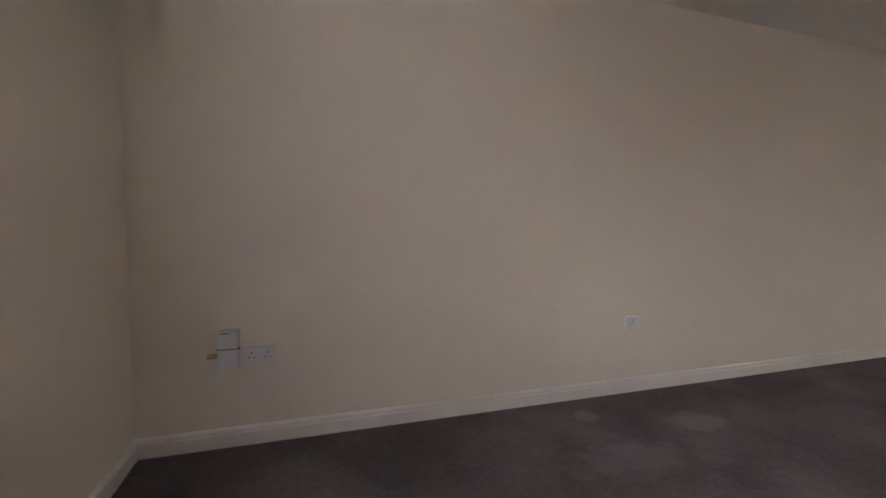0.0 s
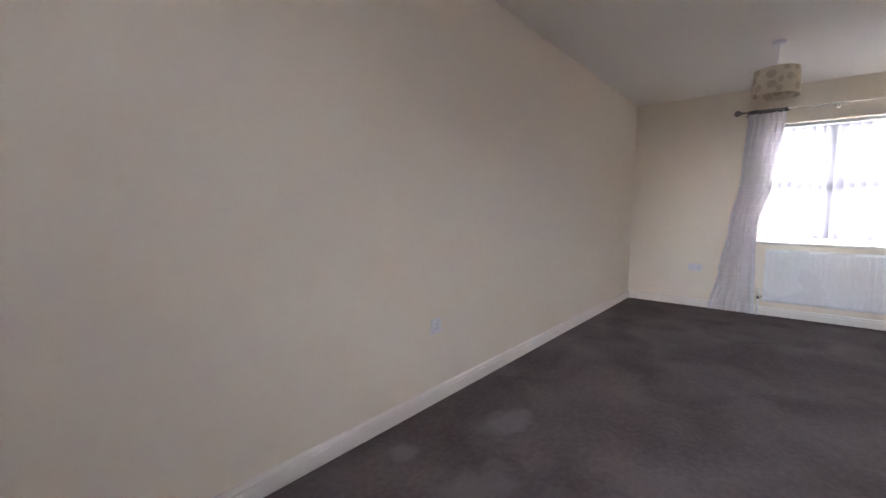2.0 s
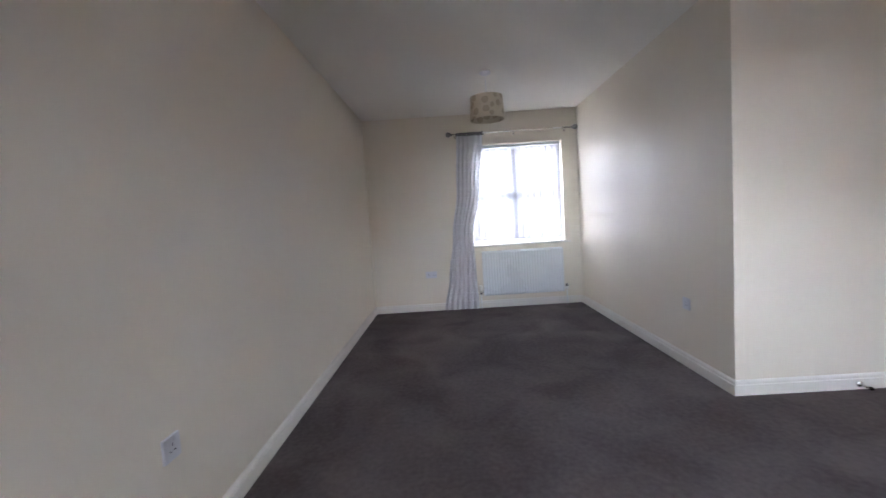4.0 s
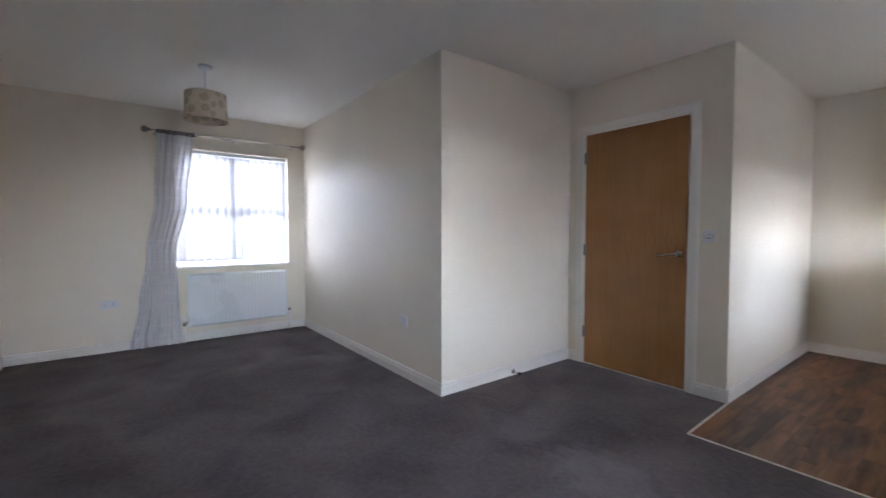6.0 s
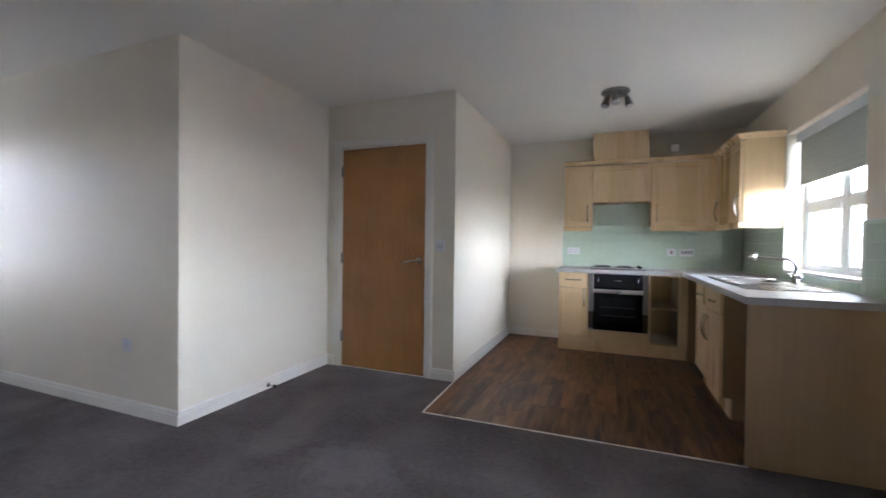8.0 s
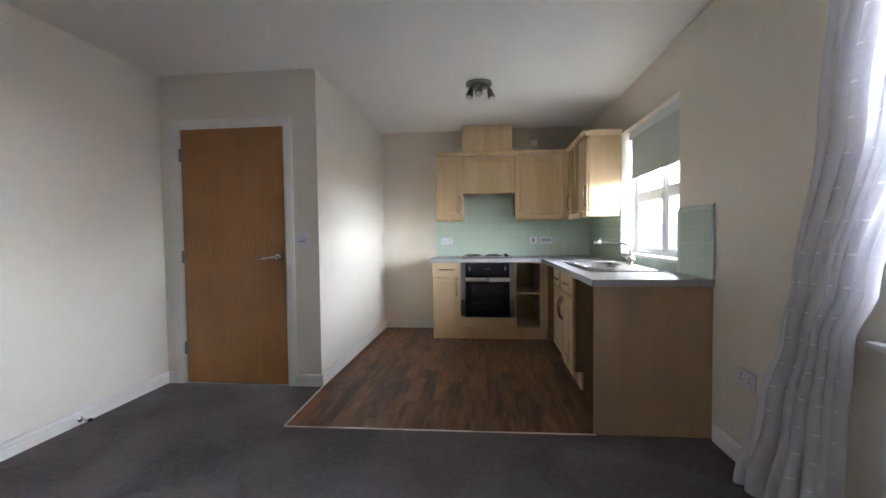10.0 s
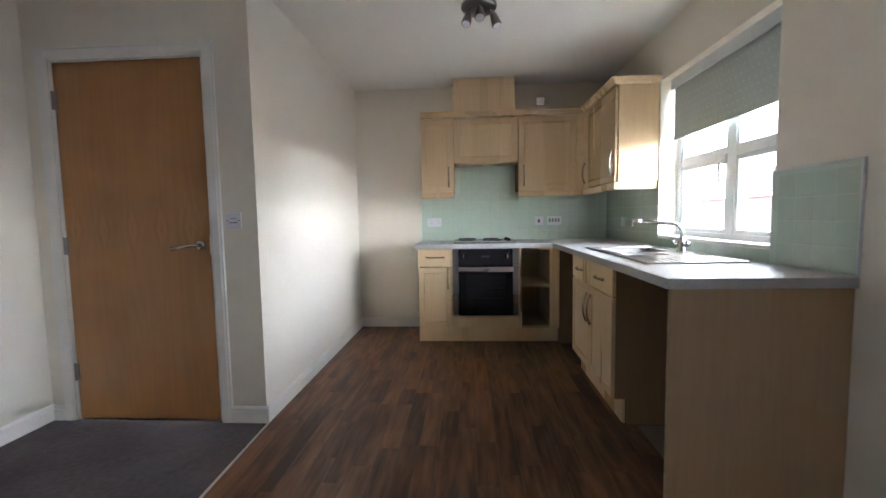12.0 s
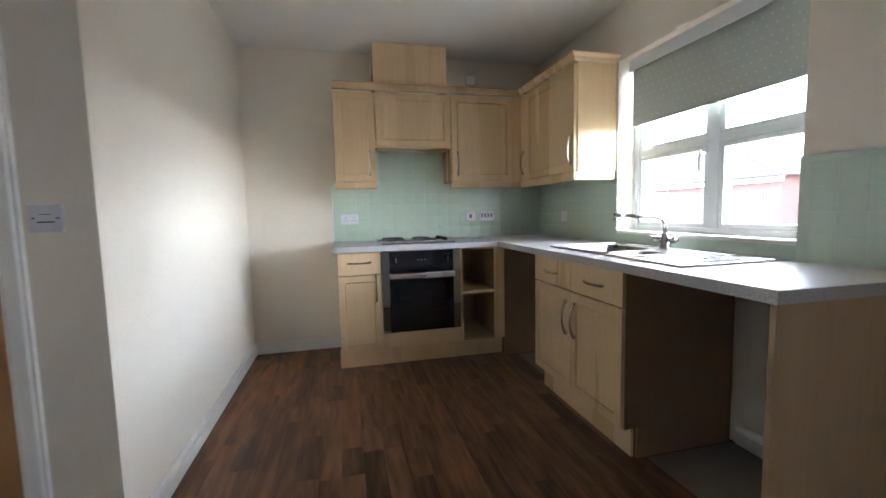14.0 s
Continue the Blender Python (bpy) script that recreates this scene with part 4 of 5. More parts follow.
# ---- lights ----
def pendant():
    x, y = -2.67, -2.775
    o = thing("pendant_light", "floral cream drum pendant lamp shade, unlit", "ceiling light", (x, y, CEIL))
    part("ceiling_rose", lathe(bmesh.new(), [(0.048, 0.001), (0.050, -0.012), (0.040, -0.022), (0.012, -0.026)], (x, y, CEIL), seg=28), M_PLASTIC, o, smooth=True)
    part("flex", tube(bmesh.new(), [(x, y, CEIL - 0.02), (x, y, 2.21)], 0.004, 8), M_PLASTIC, o)
    part("lamp_holder", lathe(bmesh.new(), [(0.010, 0.045), (0.018, 0.03), (0.020, -0.03), (0.017, -0.035)], (x, y, 2.225), seg=18), M_PLASTIC, o, smooth=True)
    part("bulb", lathe(bmesh.new(), [(0.014, 0.0), (0.018, -0.02), (0.03, -0.05), (0.030, -0.07), (0.018, -0.092), (0.004, -0.098)], (x, y, 2.192), seg=20), M_PLASTIC, o, smooth=True)
    bm = bmesh.new()
    seg, t = 48, 0.003
    rings = []
    for r, z in ((0.145, 2.262), (0.156, 2.056), (0.156 - t, 2.056), (0.145 - t, 2.262)):
        rings.append([bm.verts.new((x + r * math.cos(2 * math.pi * k / seg), y + r * math.sin(2 * math.pi * k / seg), z)) for k in range(seg)])
    for i in range(4):
        a, b = rings[i], rings[(i + 1) % 4]
        for k in range(seg):
            bm.faces.new((a[k], a[(k + 1) % seg], b[(k + 1) % seg], b[k]))
    part("shade", bm, M_SHADE, o, "cream fabric with brown flower discs", smooth=False)
    bm = bmesh.new()
    for k in range(3):
        a = 2 * math.pi * k / 3
        tube(bm, [(x + 0.018 * math.cos(a), y + 0.018 * math.sin(a), 2.20), (x + 0.14 * math.cos(a), y + 0.142 * math.sin(a), 2.252)], 0.002, 6)
    part("spider", bm, M_NICKEL, o)


pendant()


def spot_cluster():
    x, y = 1.25, 0.49
    o = thing("spotlight_cluster", "dark nickel ceiling plate with three unlit spotlights", "ceiling light", (x, y, CEIL))
    part("base_plate", lathe(bmesh.new(), [(0.112, 0.001), (0.112, -0.014), (0.104, -0.026), (0.02, -0.030)], (x, y, CEIL), seg=36), M_GUN, o, smooth=True)
    for ax, ay, tx, ty in ((-0.055, -0.015, -0.02, -0.035), (0.075, 0.0, 0.025, -0.02), (0.0, -0.065, 0.0, -0.05)):
        p = Vector((x + ax, y + ay, CEIL - 0.028))
        q = p + Vector((tx * 0.5, ty * 0.5, -0.035))
        d = Vector((tx, ty, -0.085)).normalized()
        s = part("spot_head", tube(tube(bmesh.new(), [p, q], 0.008, 10), [q - d * 0.012, q, q + d * 0.03, q + d * 0.075, q + d * 0.082], [0.012, 0.020, 0.025, 0.031, 0.029], 18), M_GUN, o, smooth=True)
        part("lamp", tube(bmesh.new(), [q + d * 0.078, q + d * 0.0835], [0.026, 0.025], 18), M_PLASTIC, s)


spot_cluster()


# ---- kitchen units ----
FY, FX = 1.51, 1.938        # front planes of the two base runs
WY, WX = 1.83, 2.26         # front planes of the two wall-unit runs


def at_back(x, y, z):
    return Matrix.Translation((x, y, z))


def at_side(x, y, z):
    return Matrix.Translation((x, y, z)) @ Matrix.Rotation(radians(-90), 4, "Z")


def shaker(m, w, h, rail=0.062, t=0.020):
    """A framed door with a sunk middle panel, front on local y=0 facing -y."""
    bm = boxed(0.0038, w - 0.0038, 0, t, 0.0038, h - 0.0038, 0.0018)
    f = max((fc for fc in bm.faces if fc.normal.y < -0.99), key=lambda fc: fc.calc_area())
    bmesh.ops.inset_individual(bm, faces=[f], thickness=rail, depth=0)
    bmesh.ops.inset_individual(bm, faces=[f], thickness=0.002, depth=-0.013)
    bmesh.ops.inset_individual(bm, faces=[f], thickness=0.004, depth=0)
    bmesh.ops.inset_individual(bm, faces=[f], thickness=0.003, depth=0.008)
    bmesh.ops.transform(bm, matrix=m, verts=bm.verts)
    return bm


def slab(m, w, h, t=0.020):
    return boxed(0.0022, w - 0.0022, 0, t, 0.0022, h - 0.0022, 0.0018, m)


def bow_handle(m, length, upright):
    """A bowed strap handle centred on the local origin, proud towards -y."""
    pts, rad = [], []
    for k in range(13):
        a = k / 12 - 0.5
        bow = 0.027 * (1 - (2 * a) ** 2) ** 0.8 if abs(a) < 0.5 else 0.0
        pts.append((0, -0.001 - bow, a * length) if upright else (a * length, -0.001 - bow, 0))
        rad.append(0.0072 + 0.0035 * abs(2 * a) ** 3)
    bm = tube(bmesh.new(), pts, rad, 10, 0.8, up=Vector((1, 0, 0)) if upright else Vector((0, 0, 1)))
    bmesh.ops.transform(bm, matrix=m, verts=bm.verts)
    return bm


def carcass(u, material, x0, x1, y0, y1, z0, z1, shelves=()):
    """A box unit as separate boards under the thing u."""
    t = 0.018
    part("side_panel", boxed(x0, x0 + t, y0, y1, z0, z1), material, u)
    part("side_panel", boxed(x1 - t, x1, y0, y1, z0, z1), material, u)
    part("bottom_panel", boxed(x0 + t, x1 - t, y0 + 0.001, y1, z0, z0 + t), material, u)
    part("top_panel", boxed(x0 + t, x1 - t, y0 + 0.001, y1, z1 - t, z1), material, u)
    part("back_panel", boxed(x0 + t, x1 - t, y1 - 0.008, y1 - 0.001, z0 + t, z1 - t), material, u)
    for z in shelves:
        part("shelf", boxed(x0 + t, x1 - t, y0 + 0.002, y1 - 0.009, z - t / 2, z + t / 2), material, u)


BZ0, BZ1 = 0.145, 0.872
# drawer-line unit left of the oven
u = thing("base_cabinet", "narrow pale maple base unit with drawer and door", "cabinet", (0.86, 1.8, BZ0), "kitchen base units")
carcass(u, M_MAPLE, 0.702, 1.012, FY + 0.050, NORTH - 0.03, BZ0, BZ1)
dr = part("drawer_front", slab(at_back(0.702, FY, 0.708), 0.31, 0.162), M_MAPLE, u)
part("handle", bow_handle(at_back(0.857, FY, 0.795), 0.16, False), M_PEWTER, dr, "pewter bow handle", True)
dd = part("door", shaker(at_back(0.702, FY, 0.148), 0.31, 0.556), M_MAPLE, u)
part("handle", bow_handle(at_back(0.972, FY, 0.60), 0.19, True), M_PEWTER, dd, "pewter bow handle", True)
# oven housing
u = thing("oven_housing", "pale maple oven housing with panel below", "cabinet", (1.31, 1.8, BZ0), "kitchen base units")
part("side_panel", boxed(1.013, 1.0165, FY + 0.021, NORTH - 0.03, BZ0, BZ1), M_MAPLE, u)
part("side_panel", boxed(1.6115, 1.615, FY + 0.021, NORTH - 0.03, BZ0, BZ1), M_MAPLE, u)
part("bottom_panel", boxed(1.019, 1.609, FY + 0.022, NORTH - 0.03, BZ0, BZ0 + 0.018), M_MAPLE, u)
part("front_panel", slab(at_back(1.013, FY, 0.148), 0.602, 0.108), M_MAPLE, u)
# open shelf unit
u = thing("open_shelf_unit", "narrow open maple shelf unit, empty", "shelf", (1.75, 1.8, BZ0), "kitchen base units")
# Inner boards take the darker maple, so the recess shade is painted in.
carcass(u, M_MAPLE_SHADED, 1.617, 1.905, FY + 0.004, NORTH - 0.03, BZ0, BZ1, (0.525,))
part("edging", box(box(boxed(1.617, 1.635, FY, FY + 0.0035, BZ0, BZ1), 1.887, 1.905, FY, FY + 0.0035, BZ0, BZ1), 1.6352, 1.8868, FY, FY + 0.0035, 0.515, 0.534), M_MAPLE, u)
u = thing("corner_post", "pale maple corner filler post", "cabinet", (1.94, FY, BZ0))
part("post", boxed(1.9065, 1.972, FY - 0.004, FY + 0.016, BZ0, BZ1, 0.002), M_MAPLE, u)
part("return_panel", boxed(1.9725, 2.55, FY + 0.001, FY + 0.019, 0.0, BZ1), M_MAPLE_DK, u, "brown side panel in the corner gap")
# sink unit
u = thing("sink_base_cabinet", "pale maple double sink unit with false drawers", "cabinet", (2.26, 0.46, BZ0), "kitchen base units")
sy0, sy1 = 0.03, 0.896
part("side_panel", box(boxed(FX + 0.021, 2.55, sy0, sy0 + 0.018, BZ0, BZ1), FX + 0.09, 2.55, sy0 + 0.0005, sy0 + 0.0175, 0.0, BZ0), M_MAPLE_DK, u, "dark brown side board")
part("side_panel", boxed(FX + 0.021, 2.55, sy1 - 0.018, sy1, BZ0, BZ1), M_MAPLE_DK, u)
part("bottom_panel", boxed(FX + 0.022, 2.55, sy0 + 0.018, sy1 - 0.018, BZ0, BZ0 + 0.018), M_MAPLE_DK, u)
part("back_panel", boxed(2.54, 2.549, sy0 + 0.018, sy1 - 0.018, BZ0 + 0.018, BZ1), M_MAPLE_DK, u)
hw = (sy1 - sy0) / 2
for k in range(2):
    ytop = sy1 - k * hw
    dr = part("drawer_front", slab(at_side(FX, ytop, 0.708), hw, 0.162), M_MAPLE, u)
    part("handle", bow_handle(at_side(FX, ytop - hw / 2, 0.785), 0.16, False), M_PEWTER, dr, "pewter bow handle", True)
    dd = part("door", shaker(at_side(FX, ytop, 0.148), hw, 0.556), M_MAPLE, u)
    part("handle", bow_handle(at_side(FX, (sy0 + sy1) / 2 + (0.042 if k == 0 else -0.042), 0.555), 0.19, True), M_PEWTER, dd, "pewter bow handle", True)
u = thing("end_panel", "maple end panel closing the worktop run, shade in its colour", "cabinet", (2.25, -0.64, 0.0))
# Panel shade is painted in with the darker maple.
part("panel", boxed(1.9235, EAST - 0.002, -0.648, -0.630, 0.0, BZ1, 0.0015), M_MAPLE_SHADED, u)
part("edge_strip", boxed(1.922, 1.9234, -0.648, -0.630, 0.0, BZ1), M_MAPLE_SHADED, u)
# plinths
solid("plinth", boxed(0.695, 1.975, 1.578, 1.594, 0.0, BZ0 - 0.001, 0.001), M_MAPLE, "pale maple plinth under the oven run", "plinth", "")
solid("plinth", boxed(2.006, 2.022, 0.048, 0.898, 0.0, BZ0 - 0.001, 0.001), M_MAPLE, "pale maple plinth under the sink unit", "plinth", "")


def worktop():
    """L-shaped laminate top with a rounded front edge and the sink cut out."""
    w = thing("worktop", "pale speckled laminate L-shaped worktop", "worktop", (2.0, 1.0, BZ1))
    z0, z1 = 0.875, 0.915
    sx0, sx1, syy0, syy1 = 2.055, 2.455, -0.16, 0.80
    xs, ys = (0.672, 1.893, 1.906, sx0, sx1, EAST - 0.001), (-0.662, syy0, syy1, 1.477, NORTH - 0.001)

    def filled(i, j):
        if not (0 <= i < len(xs) - 1 and 0 <= j < len(ys) - 1):
            return False
        cx, cy = (xs[i] + xs[i + 1]) / 2, (ys[j] + ys[j + 1]) / 2
        return (cy > 1.477 or cx > 1.906) and not (sx0 < cx < sx1 and syy0 < cy < syy1)

    bm = bmesh.new()
    for i in range(len(xs) - 1):
        for j in range(len(ys) - 1):
            if not filled(i, j):
                continue
            a, b, c, d = (xs[i], ys[j]), (xs[i + 1], ys[j]), (xs[i + 1], ys[j + 1]), (xs[i], ys[j + 1])
            bm.faces.new([bm.verts.new((*p, z1)) for p in (a, b, c, d)])
            bm.faces.new([bm.verts.new((*p, z0)) for p in (d, c, b, a)])
            for (di, dj), (p, q) in (((0, -1), (a, b)), ((1, 0), (b, c)), ((0, 1), (c, d)), ((-1, 0), (d, a))):
                if not filled(i + di, j + dj):
                    bm.faces.new([bm.verts.new((*p, z0)), bm.verts.new((*q, z0)), bm.verts.new((*q, z1)), bm.verts.new((*p, z1))])
    bmesh.ops.remove_doubles(bm, verts=bm.verts, dist=0.0001)
    bmesh.ops.recalc_face_normals(bm, faces=bm.faces)
    bmesh.ops.bevel(bm, geom=[e for e in bm.edges if len(e.link_faces) == 2 and e.calc_face_angle() > 1.0 and all(v.co.z > z1 - 0.001 for v in e.verts)], offset=0.004, segments=3, affect="EDGES", profile=0.5)
    part("top", bm, M_WORKTOP, w)
    part("joint_strip", boxed(1.890, 1.8965, 1.478, NORTH - 0.002, z1 - 0.001, z1 + 0.0012), M_NICKEL, w)
    for a, b in (((0.675, NORTH - 0.012, z1), (EAST - 0.012, NORTH - 0.012, z1)), ((EAST - 0.012, NORTH - 0.02, z1), (EAST - 0.012, -0.655, z1))):
        part("sealant", tube(bmesh.new(), [a, b], 0.006, 6), M_GROUT, w)


worktop()


def sink():
    s = thing("sink", "stainless steel one and a half bowl sink", "sink", (2.25, 0.3, 0.915))
    x0, x1, y0, y1, z = 2.02, 2.49, -0.20, 0.84, 0.9155
    bowls = ((2.085, 2.42, 0.42, 0.78, 0.16), (2.085, 2.33, 0.20, 0.37, 0.11))
    bm = bmesh.new()
    xs = sorted({x0, x1, 2.085, 2.33, 2.42})
    ys = sorted({y0, y1, 0.42, 0.78, 0.20, 0.37})
    for xa, xb in zip(xs, xs[1:]):
        for ya, yb in zip(ys, ys[1:]):
            cx, cy = (xa + xb) / 2, (ya + yb) / 2
            if any(a < cx < b and c < cy < d for a, b, c, d, _ in bowls):
                continue
            box(bm, xa, xb, ya, yb, z, z + 0.004)
    bmesh.ops.remove_doubles(bm, verts=bm.verts, dist=0.0001)
    part("deck", bm, M_STEEL, s)
    rim = tube(bmesh.new(), [(x0, y0, z + 0.003), (x1, y0, z + 0.003), (x1, y1, z + 0.003), (x0, y1, z + 0.003), (x0, y0 - 0.001, z + 0.003)], 0.005, 8)
    part("rim", rim, M_CHROME, s)
    for a, b, c, d, deep in bowls:
        bw = bmesh.new()
        rings = []
        for ins, dz, rad in ((0.0, 0.004, 0.05), (0.006, -0.004, 0.05), (0.012, -deep + 0.03, 0.05), (0.035, -deep, 0.04)):
            ring = []
            for cx, cy, a0 in ((b - ins - rad, d - ins - rad, 0), (a + ins + rad, d - ins - rad, 90), (a + ins + rad, c + ins + rad, 180), (b - ins - rad, c + ins + rad, 270)):
                for q in range(6):
                    an = radians(a0 + q * 18)
                    ring.append(bw.verts.new((cx + rad * math.cos(an), cy + rad * math.sin(an), z + dz)))
            rings.append(ring)
        for r0, r1 in zip(rings, rings[1:]):
            for q in range(len(r0)):
                bw.faces.new((r0[q], r0[(q + 1) % len(r0)], r1[(q + 1) % len(r0)], r1[q]))
        bw.faces.new(rings[-1])
        part("bowl", bw, M_STEEL, s, smooth=True)
        part("waste", lathe(bmesh.new(), [(0.035, 0.0), (0.035, 0.003), (0.02, 0.001)], ((a + b) / 2, (c + d) / 2, z - deep + 0.001), seg=20), M_CHROME, s)
        for (qx, qy, sx, sy) in ((a, c, 1, 1), (b, c, -1, 1), (a, d, 1, -1), (b, d, -1, -1)):
            cor = bmesh.new()
            pts = [(qx, qy)] + [(qx + sx * 0.05 - sx * 0.05 * math.cos(radians(t)), qy + sy * 0.05 - sy * 0.05 * math.sin(radians(t))) for t in range(0, 91, 15)]
            cor.faces.new([cor.verts.new((px, py, z + 0.0039)) for px, py in pts])
            part("deck_corner", cor, M_STEEL, s)
    for k in range(7):
        x = 2.12 + k * 0.045
        part("drainer_rib", tube(bmesh.new(), [(x, 0.15, z + 0.004), (x, -0.15, z + 0.004)], 0.006, 8, 0.5), M_STEEL, s, smooth=True)


sink()


def mixer_tap():
    t = thing("mixer_tap", "chrome kitchen mixer tap with swan spout", "tap", (2.44, 0.40, 0.92))
    x, y, z = 2.474, 0.395, 0.9195
    part("base", lathe(bmesh.new(), [(0.030, 0.0), (0.030, 0.008), (0.022, 0.016), (0.022, 0.075), (0.016, 0.085)], (x, y, z), seg=24), M_CHROME, t, smooth=True)
    pts = [(x, y, z + 0.07), (x - 0.003, y + 0.002, z + 0.13)]
    for k in range(1, 7):
        a = radians(90 * k / 6)
        pts.append((x - 0.003 - 0.055 * (1 - math.cos(a)), y + 0.01 * k / 6, z + 0.13 + 0.045 * math.sin(a)))
    pts += [(x - 0.15, y + 0.03, z + 0.183), (x - 0.245, y + 0.05, z + 0.193)]
    part("spout", tube(bmesh.new(), pts, 0.011, 14), M_CHROME, t, smooth=True)
    part("nozzle", tube(bmesh.new(), [(x - 0.225, y + 0.046, z + 0.193), (x - 0.275, y + 0.056, z + 0.192), (x - 0.279, y + 0.057, z + 0.165)], [0.015, 0.015, 0.012], 14), M_CHROME, t, smooth=True)
    for e in (-1, 1):
        h = part("handle", tube(bmesh.new(), [(x, y, z + 0.05), (x, y + e * 0.04, z + 0.052), (x, y + e * 0.045, z + 0.052), (x, y + e * 0.075, z + 0.056)], [0.013, 0.013, 0.021, 0.019], 14), M_CHROME, t, smooth=True)
        part("lever", tube(bmesh.new(), [(x, y + e * 0.06, z + 0.06), (x - 0.05, y + e * 0.068, z + 0.07)], [0.006, 0.005], 8), M_CHROME, h, smooth=True)


mixer_tap()


def oven():
    o = thing("oven", "built-in steel and black glass electric oven", "oven", (1.314, FY, 0.26))
    x0, x1, y = 1.018, 1.610, FY - 0.012
    part("body", boxed(1.022, 1.606, FY + 0.012, 2.05, 0.262, 0.866), M_BLACK, o)
    for a, b in ((x0, x0 + 0.052), (x1 - 0.052, x1)):
        part("side_trim", boxed(a, b, y, FY + 0.012, 0.262, 0.718, 0.003), M_STEEL, o, "brushed steel side trim")
        part("panel_end", boxed(a, b, y, FY + 0.012, 0.722, 0.866, 0.003), M_STEEL, o, "brushed steel side trim")
    part("control_panel", boxed(x0 + 0.053, x1 - 0.053, y - 0.001, FY + 0.012, 0.722, 0.866, 0.003), M_GLASSBLK, o, "black glass control panel")
    d = part("door", boxed(x0 + 0.053, x1 - 0.053, y - 0.006, FY + 0.012, 0.262, 0.718, 0.003), M_GLASSBLK, o, "black glass oven door")
    part("window", boxed(1.135, 1.495, y - 0.0075, y - 0.0055, 0.345, 0.625, 0.0), M_BLACK, d, "smoky inner window")
    for z in (0.42, 0.51):
        part("rack_rail", boxed(1.15, 1.48, y - 0.0085, y - 0.0072, z, z + 0.005), M_IRON, d)
    hb = bmesh.new()
    rows = []
    for k in range(13):
        hx, hy = x0 + 0.048 + (x1 - x0 - 0.096) * k / 12, y - 0.026 - 0.012 * math.sin(math.pi * k / 12)
        rows.append([hb.verts.new((hx, hy + a, 0.685 + c)) for a, c in ((0.004, -0.022), (-0.003, -0.021), (-0.006, -0.014), (-0.006, 0.014), (-0.003, 0.021), (0.004, 0.022))])
    for p, q in zip(rows, rows[1:]):
        for i in range(6):
            hb.faces.new((p[i], p[(i + 1) % 6], q[(i + 1) % 6], q[i]))
    hb.faces.new(rows[0])
    hb.faces.new(rows[-1][::-1])
    for xx in (x0 + 0.075, x1 - 0.075):
        box(hb, xx - 0.012, xx + 0.012, y - 0.028, y, 0.672, 0.698)
    h = part("handle", hb, M_NICKEL, d, "wide brushed steel bar handle")
    part("badge", boxed(1.290, 1.338, y - 0.0515, y - 0.048, 0.680, 0.690), M_GREYBAR, h)
    for xx in (1.118, 1.510):
        k = part("knob", lathe(bmesh.new(), [(0.024, 0.0), (0.022, -0.014), (0.019, -0.024), (0.008, -0.026)], (xx, y - 0.001, 0.803), "y", 22), M_BLACK, o, smooth=True)
        part("pointer", boxed(xx - 0.003, xx + 0.003, y - 0.030, y - 0.020, 0.785, 0.822, 0.001), M_STEEL, k)
    for xx in (1.285, 1.312, 1.339):
        part("button", lathe(bmesh.new(), [(0.006, 0.0), (0.006, -0.004), (0.003, -0.005)], (xx, y - 0.001, 0.800), "y", 12), M_STEEL, o)
    for xx in (1.105, 1.131, 1.497, 1.523):
        part("print", boxed(xx - 0.004, xx + 0.004, y - 0.0022, y - 0.0008, 0.835, 0.838), M_GREYBAR, o)


oven()


def hob():
    h = thing("hob", "steel four-plate electric hob on the worktop", "hob", (1.31, 1.81, 0.916))
    x0, x1, y0, y1, z = 1.025, 1.60, 1.565, 2.055, 0.9155
    # Black inset base, painted in as the shadow gap under the hob's edge.
    part("shadow_gap", boxed(x0 + 0.006, x1 - 0.006, y0 + 0.006, y1 - 0.006, z, z + 0.006), M_BLACK, h)
    part("top", boxed(x0, x1, y0, y1, z + 0.005, z + 0.014, 0.003), M_STEEL, h)
    for x, y, r in ((1.15, 1.70, 0.072), (1.15, 1.92, 0.09), (1.385, 1.70, 0.09), (1.385, 1.92, 0.072)):
        p = part("hot_plate", lathe(bmesh.new(), [(r, 0.0), (r, 0.011), (r - 0.006, 0.014), (r * 0.35, 0.013), (r * 0.33, 0.010)], (x, y, z + 0.014), seg=32), M_IRON, h, "black cast iron plate", smooth=True)
        part("spill_ring", lathe(bmesh.new(), [(r + 0.008, 0.0), (r + 0.008, 0.004), (r + 0.002, 0.006)], (x, y, z + 0.0135), seg=32), M_CHROME, p, smooth=True)
    for k in range(4):
        part("knob", lathe(bmesh.new(), [(0.019, 0.0), (0.018, 0.016), (0.014, 0.022)], (1.535, 1.66 + k * 0.085, z + 0.014), seg=18), M_BLACK, h, "black plastic control knob", smooth=True)


hob()


# wall units
def wall_unit(name, label, x0, x1, z0, z1, handle_x, handle_z, lift=False):
    u = thing(name, label, "cabinet", ((x0 + x1) / 2, 1.97, z0), "kitchen wall units")
    carcass(u, M_MAPLE, x0 + 0.0005, x1 - 0.0005, WY + 0.055, NORTH - 0.002, z0, z1)
    d = part("door", shaker(at_back(x0, WY, z0), x1 - x0, z1 - z0 - 0.013, 0.068), M_MAPLE, u)
    if handle_x is not None:
        part("handle", bow_handle(at_back(handle_x, WY, handle_z), 0.19, True), M_PEWTER, d, "pewter bow handle", True)
    return u


